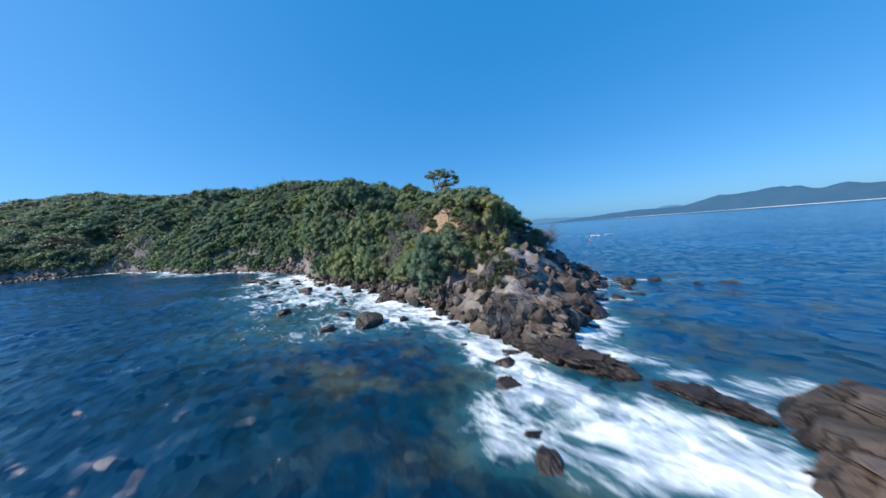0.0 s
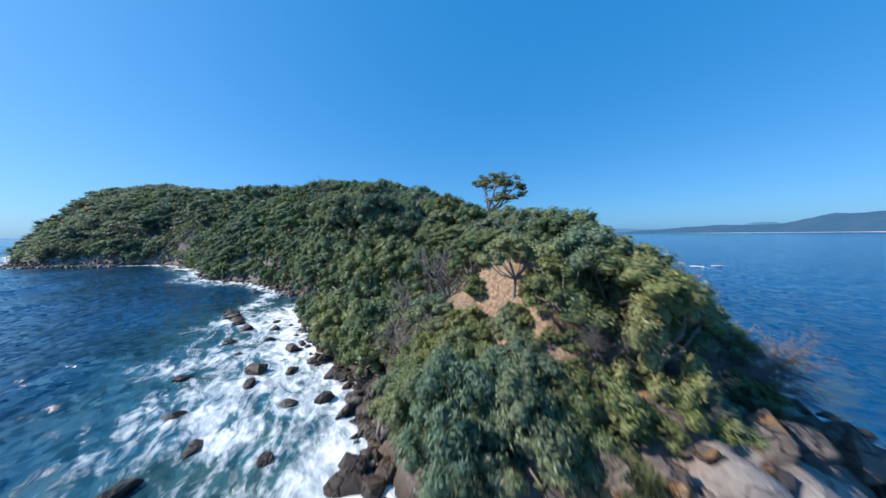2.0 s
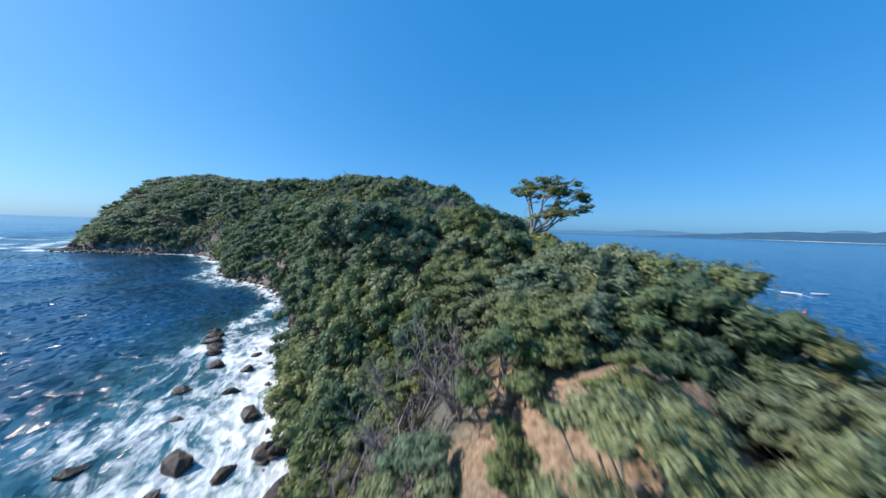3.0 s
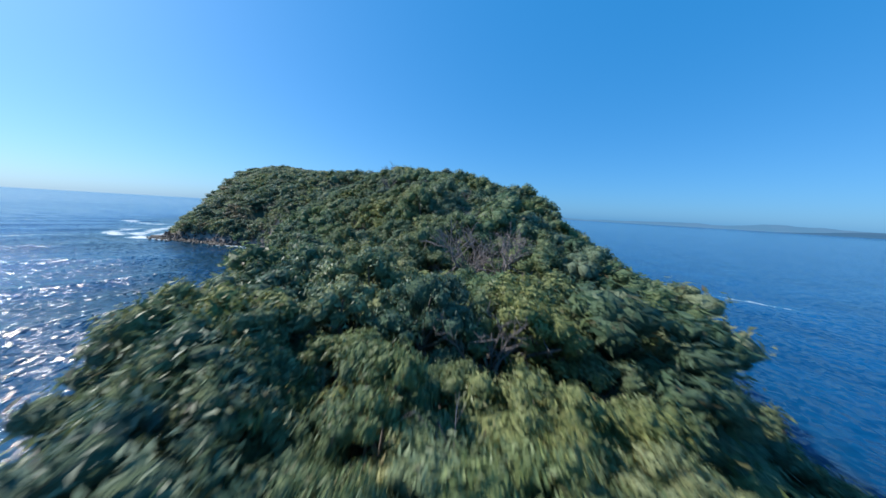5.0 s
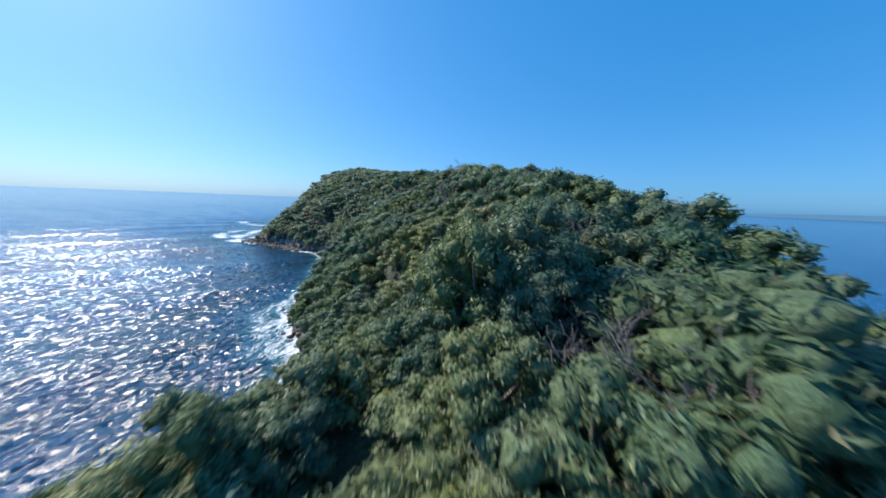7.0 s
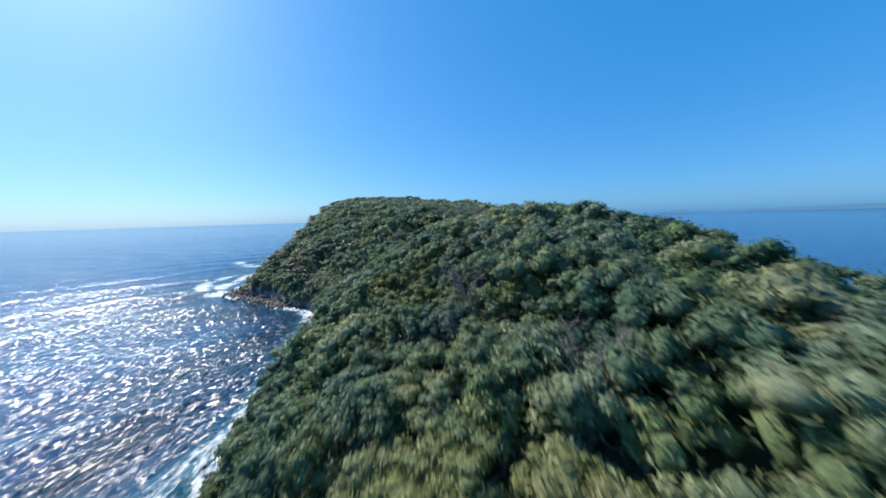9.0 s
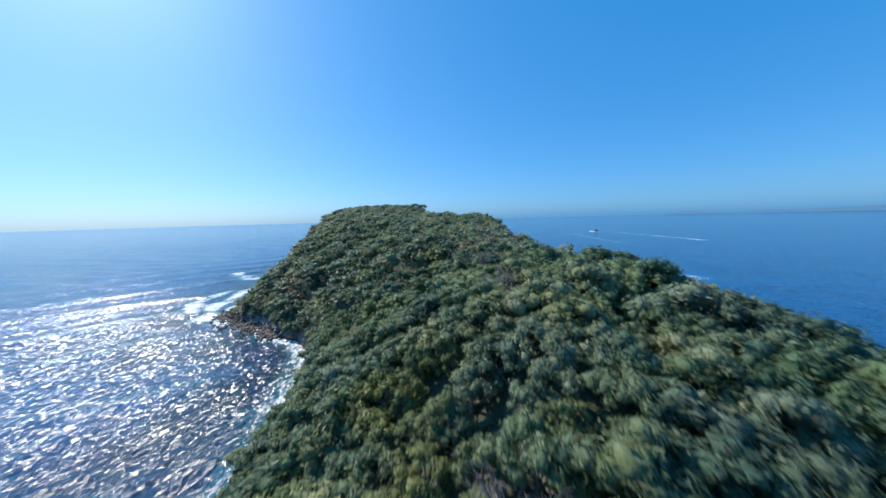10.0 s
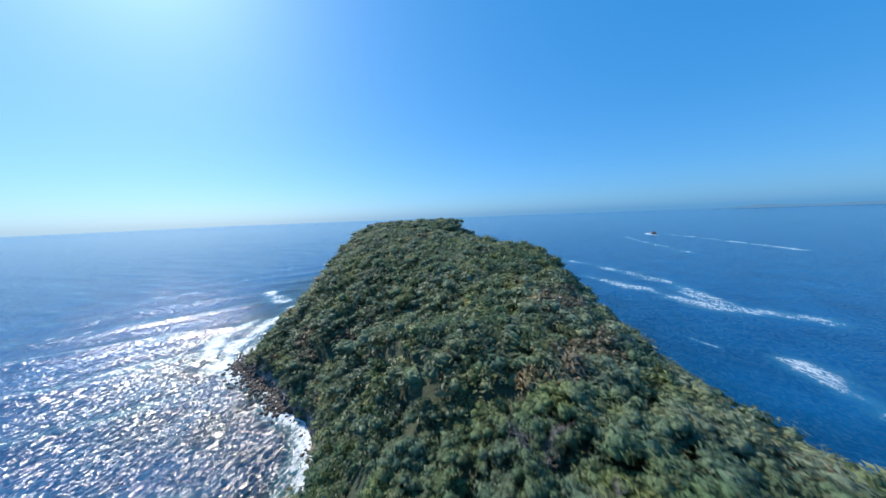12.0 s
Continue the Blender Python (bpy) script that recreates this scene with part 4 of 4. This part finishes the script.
# low scrub on the bare soil
for x, y in scatter(30, 1.0, 12.5, 74.0, 80.5, lambda x, y, d: d > 2.5 and not (1.6 < x < 4.4 and 76.4 < y < 79.0)):
    copy_thing(BUSHES[2], placed(x, y, float(ground_height(x, y)) - 0.1, random.uniform(0, 6.28), random.uniform(0.4, 0.75), 0.9))
for k, x, y, size in ((0, 2.0, 76.2, 0.5), (2, 3.4, 76.0, 0.8), (0, 4.9, 77.0, 0.42), (2, 0.8, 77.6, 0.7), (2, 4.5, 79.0, 0.7), (2, 5.2, 78.2, 0.6), (0, 5.6, 76.2, 0.5)):
    copy_thing(BUSHES[k], placed(x, y, float(ground_height(x, y)) - 0.1, random.uniform(0, 6.28), size, 0.85))
# bushes over the steep southern face
for gxi in np.arange(-40, -9, 2.0):
    for inward in (1.2, 3.0, 5.0, 7.2):
        x = gxi + random.uniform(-0.7, 0.7)
        y = float(np.interp(-x, (0, 9, 18, 32, 52), (70, 72.5, 70, 70, 72))) + inward + random.uniform(-0.5, 0.5)
        copy_thing(random.choice((MIDDLE[0], MIDDLE[1], MIDDLE[2], BUSHES[1])), placed(x, y, float(ground_height(x, y)) - 0.3, random.uniform(0, 6.28), random.uniform(0.7, 1.0), random.uniform(0.9, 1.15)))
# wind-clipped canopy over the rest of the knoll
for gxi in np.arange(-12, 9, 2.7):
    for gyi in np.arange(73, 102, 2.7):
        x, y = gxi + random.uniform(-0.9, 0.9), gyi + random.uniform(-0.9, 0.9)
        z, d = float(ground_height(x, y)), float(shore_distance(np.array([x]), np.array([y]))[0][0])
        gap = (-11.8 < x < -8.4 and 84.0 < y < 88.0) or (-8 < x < -2.5 and y < 80.5) or (0.2 < x < 6.2 and 74.6 < y < 81.6) or (x > 5 and y > 90) or (-7 < x < -3 and y < 79 and random.random() < 0.6)
        if d > 2.6 and not gap:
            low = z < 7.5
            copy_thing(BUSHES[random.random() > 0.6] if low else NEAR[random.choice((0, 1, 1, 1, 3))], placed(x, y, z - 0.2, random.uniform(0, 6.28), random.uniform(0.75, 1.0), random.uniform(0.62, 0.82) * (1.25 if y > 86 else 1.0)))

sites = []
for x0, x1, gap in ((-428, -300, 6.6), (-300, -124, 4.25), (-125, -11, 3.45)):
    for gxi in np.arange(x0, x1, gap):
        for row, gyi in enumerate(np.arange(-108, 142, gap)):
            sites.append((gxi + rng.uniform(-0.42, 0.42) * gap + (gap / 2 if row % 2 else 0), gyi + rng.uniform(-0.42, 0.42) * gap, max(gap, 3.4) / 3.2))
# a closer fringe of smaller trees down the steep foot
for i in range(5, len(SHORE) - 4):
    (ax, ay), (bx, by) = SHORE[i], SHORE[(i + 1) % len(SHORE)]
    span = math.hypot(bx - ax, by - ay)
    for s in np.arange(0, 1, (2.8 if i < 24 else 5.0) / span):
        for inward in (2.2, 4.6, 7.4) if i < 24 else (2.2, 4.6):
            sites.append((ax + s * (bx - ax) + (by - ay) / span * inward + rng.uniform(-1, 1), ay + s * (by - ay) + (ax - bx) / span * inward + rng.uniform(-1, 1), 0.85))
sites = np.array(sites)
sd, _ = shore_distance(sites[:, 0], sites[:, 1])
fit_for = (sd > 1.5) & (np.hypot(sites[:, 0] + 206, sites[:, 1] + 38) > 8) & ~((np.abs(sites[:, 0] + 195) < 18) & (sites[:, 1] < 6) & (sd < 3.4)) & ~((sites[:, 0] > -30) & (sd < 2.2)) & ((sites[:, 0] < -11) | ((sites[:, 1] > 97) & (sites[:, 0] < 4)))
sites, sd = sites[fit_for], sd[fit_for]
sz = ground_height(sites[:, 0], sites[:, 1])
near_route, _ = to_line(sites[:, 0], sites[:, 1], [(x, y) for t, x, y, *_ in FLIGHT])
order = np.argsort(near_route)
near_count, single_count = 70, 190
stuff = {k: [] for k in range(8)}
# bright crowns beside the lone tree
for k, x, y, size in ((3, -17.6, 87.4, 1.1), (3, -16.2, 85.4, 0.95), (1, -19.6, 89.6, 0.9)):
    copy_thing(NEAR[k], placed(x, y, float(ground_height(x, y)) - 0.2, random.uniform(0, 6.28), size, 1.08))
# great dark crowns that stand over the saddle
for x, y, size, tall in ((-56.4, 88.0, 1.3, 1.2), (-58.2, 91.2, 1.35, 1.15), (-54.6, 91.0, 1.05, 1.15), (-60.0, 86.6, 1.2, 1.1), (-45.8, 78.6, 0.75, 1.35)):
    copy_thing(NEAR[2], placed(x, y, float(ground_height(x, y)) - 0.2, random.uniform(0, 6.28), size, tall))
close = [crown_arrays(300 + k, rad, 2.0, 2.1, 22, 40, 0.245, 1.14, None, 1, 1.05, False) for k, rad in enumerate((2.5, 2.2, 2.8, 2.4))]
distant = [crown_arrays(320 + k, rad, 2.0, 2.1, 14, 20, 0.43, 1.14, None, 2, 1.05, False) for k, rad in enumerate((2.5, 2.2, 2.8, 2.4))]
tints = wobble(sites[:, 0], sites[:, 1], 22, 301, 2)
for rank, i in enumerate(order):
    x, y, z, d = float(sites[i, 0]), float(sites[i, 1]), float(sz[i]), float(sd[i])
    size = random.choice((0.62, 0.75, 0.85, 0.95, 1.05, 1.2, 1.42)) * random.uniform(0.94, 1.06) * (0.72 + 0.28 * min(1.0, d / 14)) * float(sites[i, 2])
    if near_route[i] < 7:
        size = min(size, 1.05)
    turn, tall, pick = random.uniform(0, 6.28), random.uniform(0.74, 1.12) / max(1.0, float(sites[i, 2])) ** 0.4 * size ** -0.6, random.random() + 0.5 * float(tints[i])
    if min(math.hypot(x + 37.0, y - 90.8) - 0.5, math.hypot(x + 51, y - 92.6) + 0.6) < 2.6:
        continue
    if rank < near_count:
        copy_thing(NEAR[(pick > 0.3) + (pick > 0.55) + (pick > 0.8)], placed(x, y, z - 0.2, turn, size, tall))
    elif rank < single_count:
        copy_thing(MIDDLE[(pick > 0.3) + (pick > 0.6) + (pick > 0.95)], placed(x, y, z - 0.2, turn, size, tall))
    else:
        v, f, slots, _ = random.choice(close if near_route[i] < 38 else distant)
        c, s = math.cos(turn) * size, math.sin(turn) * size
        # distance haze put into the leaf choice: darker kinds near the route, paler beyond
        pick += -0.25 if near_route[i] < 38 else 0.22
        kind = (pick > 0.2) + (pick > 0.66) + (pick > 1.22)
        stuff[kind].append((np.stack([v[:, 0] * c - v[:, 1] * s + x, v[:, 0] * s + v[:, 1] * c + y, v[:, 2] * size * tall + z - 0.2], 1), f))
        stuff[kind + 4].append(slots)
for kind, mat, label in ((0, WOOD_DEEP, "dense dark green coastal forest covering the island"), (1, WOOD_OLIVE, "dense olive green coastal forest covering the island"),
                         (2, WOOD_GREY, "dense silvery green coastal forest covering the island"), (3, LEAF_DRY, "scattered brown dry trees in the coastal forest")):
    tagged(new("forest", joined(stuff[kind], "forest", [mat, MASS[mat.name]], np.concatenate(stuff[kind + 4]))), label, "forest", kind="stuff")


# ---- the lone tree, dead wood, grass ----
def lone_tree(x, y, z):
    """An open, wind-shaped tree: several pale stems leaning one way and flat separate leaf pads."""
    r = np.random.default_rng(611)
    root = new("lone_tree")
    root.location = (x, y, z)
    stems, heads = [], []
    fork = Vector((0.0, 0.1, 2.4))
    stems.append(tube([(-0.1, -0.2, -1.6), (-0.15, 0.0, 1.0), fork], [0.28, 0.23, 0.2], 9))
    for tx, ty, tz in ((-2.9, 1.8, 7.9), (-1.2, 2.8, 8.0), (0.2, 4.3, 7.6), (1.2, 4.9, 6.4), (1.8, 4.0, 4.6), (-1.3, 0.2, 6.5), (0.8, 1.6, 6.6), (2.0, 2.0, 4.4), (-0.8, 5.0, 6.9)):
        tip = Vector((tx, ty, tz))
        side = Vector(r.normal(size=3)) * 0.28
        knee = fork.lerp(tip, 0.35) + side + Vector((0, 0, -0.25))
        bend = fork.lerp(tip, 0.68) + side * 0.6 + Vector((0, 0, 0.25))
        stems.append(tube([fork, knee, bend, tip], [0.15, 0.11, 0.07, 0.025], 7))
        for m in range(6):
            heads.append((np.array(tip) + np.array([r.normal() * 0.6, r.normal() * 0.6, r.normal() * 0.1]), r.uniform(0.75, 1.2)))
        for j in range(7):
            start = knee.lerp(bend, r.uniform(0.2, 1)) if j % 2 else bend.lerp(tip, r.uniform(0, 0.8))
            end = start + Vector((r.normal() * 0.8, r.normal() * 0.8 + 0.25, r.uniform(0.2, 0.9))).normalized() * r.uniform(0.9, 1.8)
            stems.append(tube([start, start.lerp(end, 0.5) + Vector((0, 0, 0.15)), end], [0.06, 0.045, 0.02], 5))
            if j < 3:
                for m in range(4):
                    heads.append((np.array(end) + np.array([r.normal() * 0.42, r.normal() * 0.42, r.normal() * 0.08]), r.uniform(0.7, 1.1)))
            else:
                for m in range(3):
                    twig = end + Vector(r.normal(size=3)) * 0.5
                    stems.append(tube([start.lerp(end, 0.6), end.lerp(twig, 0.4), twig], [0.025, 0.02, 0.008], 4))
    v, f = merged(stems)
    new("trunk", mesh_from("trunk", v, f, GREY_LIMB, True)).parent = root
    leaf, _ = crown_mesh("crown", 612, 2.9, 1, 1, 0, 70, 0.085, LEAF_BRIGHT_OLIVE, 1.6, heads, 3, 0.5)
    new("crown", leaf).parent = root
    tagged(root, "open wind-shaped tree with pale bare limbs on the ridge", "tree")


LEAF_BRIGHT_OLIVE = leaf_material("leaf_sunlit_olive", (0.097, 0.130, 0.061), (0.178, 0.222, 0.114), (0.266, 0.309, 0.179), thin=0.45)
lone_tree(-14.7, 91.7, 14.3)


def twig_mesh(name, seed, height, spread, mat, boughs=7, twigs=9, girth=0.07, fine=0.012):
    """A leafless shrub: boughs from the root that split into many fine twigs."""
    r = np.random.default_rng(seed)
    parts = []
    for k in range(boughs):
        a = k * 2.4 + r.uniform(-0.4, 0.4)
        tip = Vector((spread * math.cos(a) * r.uniform(0.5, 1), spread * math.sin(a) * r.uniform(0.5, 1), height * r.uniform(0.6, 1)))
        mid = tip * 0.5 + Vector(r.normal(size=3)) * 0.15 * spread
        parts.append(tube([(0, 0, -0.5), mid * 0.4, mid, tip], [girth, girth * 0.8, girth * 0.55, girth * 0.2], 5))
        for j in range(twigs):
            s = mid.lerp(tip, r.uniform(0, 1)) if j % 3 else (mid * 0.4).lerp(mid, r.uniform(0.3, 1))
            way = (tip - mid).normalized() + Vector(r.normal(size=3)) * 0.7
            e = s + way.normalized() * height * r.uniform(0.2, 0.45)
            parts.append(tube([s, s.lerp(e, 0.5) + Vector(r.normal(size=3)) * 0.06, e], [girth * 0.3, girth * 0.22, fine], 4))
            for _ in range(4):
                q = s.lerp(e, r.uniform(0.3, 1))
                w = (e - s).normalized() + Vector(r.normal(size=3)) * 0.6
                parts.append(tube([q, q + w.normalized() * height * r.uniform(0.08, 0.2)], [fine, fine * 0.6], 3))
    v, f = merged(parts)
    return mesh_from(name, v, f, mat, True)


TWIGS = [twig_mesh("dead_shrub", 700 + k, 2.6, 2.0, DEAD) for k in range(3)]
TWIGS.append(twig_mesh("dead_shrub", 711, 2.6, 2.0, DEAD, 15, 20, 0.045, 0.009))
for k, x, y, lift, size in ((3, 11.6, 88.4, -0.6, 1.6), (3, 10.2, 89.8, -0.4, 1.4), (0, 10.6, 81.4, 0, 0.9), (1, 11.6, 84.6, 0, 0.9), (2, 10.0, 79.4, 0, 0.8), (3, 11.8, 80.4, 0, 0.8), (3, 9.4, 78.4, 0, 0.8), (2, -5.8, 74.4, 0, 1.3), (0, -4.2, 75.8, 0, 1.5), (1, -3.6, 78.2, 0, 1.4), (2, -6.8, 77.0, 0, 1.5), (0, -5.2, 79.6, 0, 1.3), (1, -2.8, 74.0, 0, 1.2), (2, -7.4, 75.2, 0, 1.1), (0, 9.6, 83.8, 0, 0.8), (1, 10.8, 82.6, 0, 0.8), (2, 8.2, 78.0, 0, 0.7),
                         (0, 12.0, 86.8, 0, 0.7), (1, -37.4, 91.2, -0.3, 2.1), (2, -39.6, 92.6, 0.2, 1.7), (0, -38.4, 89.6, 0.0, 1.5), (0, -50.5, 92.6, 0.2, 1.3), (1, -53.5, 93.5, 0.2, 1.2), (0, -20.0, 86.0, 0.4, 1.2), (1, -17.0, 80.5, 0.4, 1.2),
                         (2, -47.5, 94.0, 1.0, 1.2), (0, -27.0, 88.0, 1.0, 1.2), (1, -57.0, 89.0, 1.6, 1.2), (2, -62.0, 95.0, 1.8, 1.2), (0, -70.0, 88.0, 1.8, 1.2), (1, -83.0, 90.0, 2.0, 1.2), (2, -96.0, 84.0, 2.0, 1.3), (0, -118.0, 86.0, 2.0, 1.4), (0, -140.0, 79.0, 1.5, 1.6), (1, -132.0, 84.0, 1.5, 1.5)):
    ob = new("dead_shrub", TWIGS[k])
    ob.matrix_world = placed(x, y, float(ground_height(x, y)) + lift, random.uniform(0, 6.28), size)
    tagged(ob, "leafless grey dead shrub with fine brittle twigs", "shrub", "dead shrubs")


def tuft_mesh(name, seed, blades, height, mat):
    """A tussock of arching blades."""
    r = np.random.default_rng(seed)
    a, out_, h = r.uniform(0, 6.28, blades), r.uniform(0.15, 0.75, blades) * height, r.uniform(0.6, 1.0, blades) * height
    base = np.stack([0.22 * height * r.normal(size=blades), 0.22 * height * r.normal(size=blades), np.full(blades, -0.05)], 1)
    way = np.stack([np.cos(a), np.sin(a), 0 * a], 1)
    side = np.stack([-np.sin(a), np.cos(a), 0 * a], 1) * 0.018
    mid, tip = base + way * out_[:, None] * 0.35 + np.outer(h * 0.7, (0, 0, 1)), base + way * out_[:, None] + np.outer(h, (0, 0, 1))
    v = np.stack([base - side, base + side, mid + side, mid - side, tip], 1).reshape(-1, 3)
    q = np.arange(blades)[:, None] * 5
    f = np.concatenate([q + (0, 1, 2), q + (0, 2, 3), q + (3, 2, 4)])
    return mesh_from(name, v, f, mat)


LEAF_GRASS = leaf_material("grass_blade", (0.089, 0.104, 0.044), (0.163, 0.178, 0.081), (0.237, 0.244, 0.133))
TUFTS = [tuft_mesh("grass_tussock", 800 + k, 170, 0.75, LEAF_GRASS) for k in range(3)]
for x, y in scatter(34, 14.4, 18.2, 71.0, 74.6, lambda x, y, d: d > 1.5) + scatter(14, 11, 14, 83, 87, lambda x, y, d: d > 3) + scatter(10, 9, 13, 73, 77, lambda x, y, d: d > 2):
    ob = new("grass_tussock", random.choice(TUFTS))
    ob.matrix_world = placed(x, y, float(ground_height(x, y)) + 0.25, random.uniform(0, 6.28), random.uniform(0.6, 1.3))
    tagged(ob, "yellow-green grass tussock between rocks", "grass", "tussocks on the point")


# ---- small craft and a float on the bay ----
def dinghy(x, y, turn):
    root = new("dinghy")
    root.matrix_world = Matrix.Translation((x, y, 0.0)) @ Matrix.Rotation(turn, 4, "Z")
    s = np.linspace(0, 1, 9)
    half, keel = 0.8 * np.sin(math.pi * (0.25 + 0.75 * s)) ** 0.6 * (1 - s ** 4), -0.15 + 0.25 * s ** 3
    rows = [np.stack([4.2 * (s - 0.5), w * half, z + 0 * s], 1) for w, z in ((-1, 0.55), (-0.7, 0.1), (0, -0.2), (0.7, 0.1), (1, 0.55), (0.85, 0.5), (0.6, 0.15), (-0.6, 0.15), (-0.85, 0.5))]
    v = np.concatenate(rows)
    f = [(a * 9 + k, a * 9 + k + 1, ((a + 1) % 9) * 9 + k + 1, ((a + 1) % 9) * 9 + k) for a in range(9) for k in range(8)]
    new("hull", mesh_from("hull", v, f, PAINT_WHITE, True)).parent = root
    for place in (-0.6, 0.6):
        bm = bmesh.new()
        bmesh.ops.create_cube(bm, size=1.0, matrix=Matrix.Translation((place, 0, 0.4)) @ Matrix.Diagonal((0.3, 1.2, 0.06, 1)))
        me = bpy.data.meshes.new("seat")
        bm.to_mesh(me), bm.free()
        me.materials.append(BARK)
        new("seat", me).parent = root
    return tagged(root, "small white open boat lying on the bay", "boat", "boats on the bay")


def paint(name, colour):
    m, n, l, p = material(name)
    t = noise_node(n, l, 2.0, 4.0, n.new("ShaderNodeNewGeometry").outputs["Position"])
    r = ramp_node(n, l, t.outputs["Fac"], ((0.3, tuple(c * 0.85 for c in colour)), (0.7, colour)))
    l.new(r.outputs[0], p.inputs["Base Color"])
    p.inputs["Roughness"].default_value = 0.4
    return m


PAINT_WHITE, PAINT_ORANGE = paint("white_paint", (0.8, 0.8, 0.78)), paint("orange_paint", (0.75, 0.2, 0.04))
dinghy(-26.0, 209.0, 0.4)
dinghy(-22.0, 217.0, 0.9)
bm = bmesh.new()
bmesh.ops.create_uvsphere(bm, u_segments=14, v_segments=9, radius=0.34)
bmesh.ops.create_cone(bm, cap_ends=True, segments=8, radius1=0.12, radius2=0.08, depth=0.3, matrix=Matrix.Translation((0, 0, 0.6)))
buoy_mesh = bpy.data.meshes.new("buoy")
bm.to_mesh(buoy_mesh), bm.free()
buoy_mesh.materials.append(PAINT_ORANGE)
buoy = new("buoy", buoy_mesh)
buoy.location = (-15.8, 176.8, 0.15)
tagged(buoy, "round orange mooring buoy floating on the bay", "buoy")

for pattern in NEAR + MIDDLE + BUSHES + [OPEN]:
    for o in [*pattern.children_recursive, pattern]:
        bpy.data.objects.remove(o)
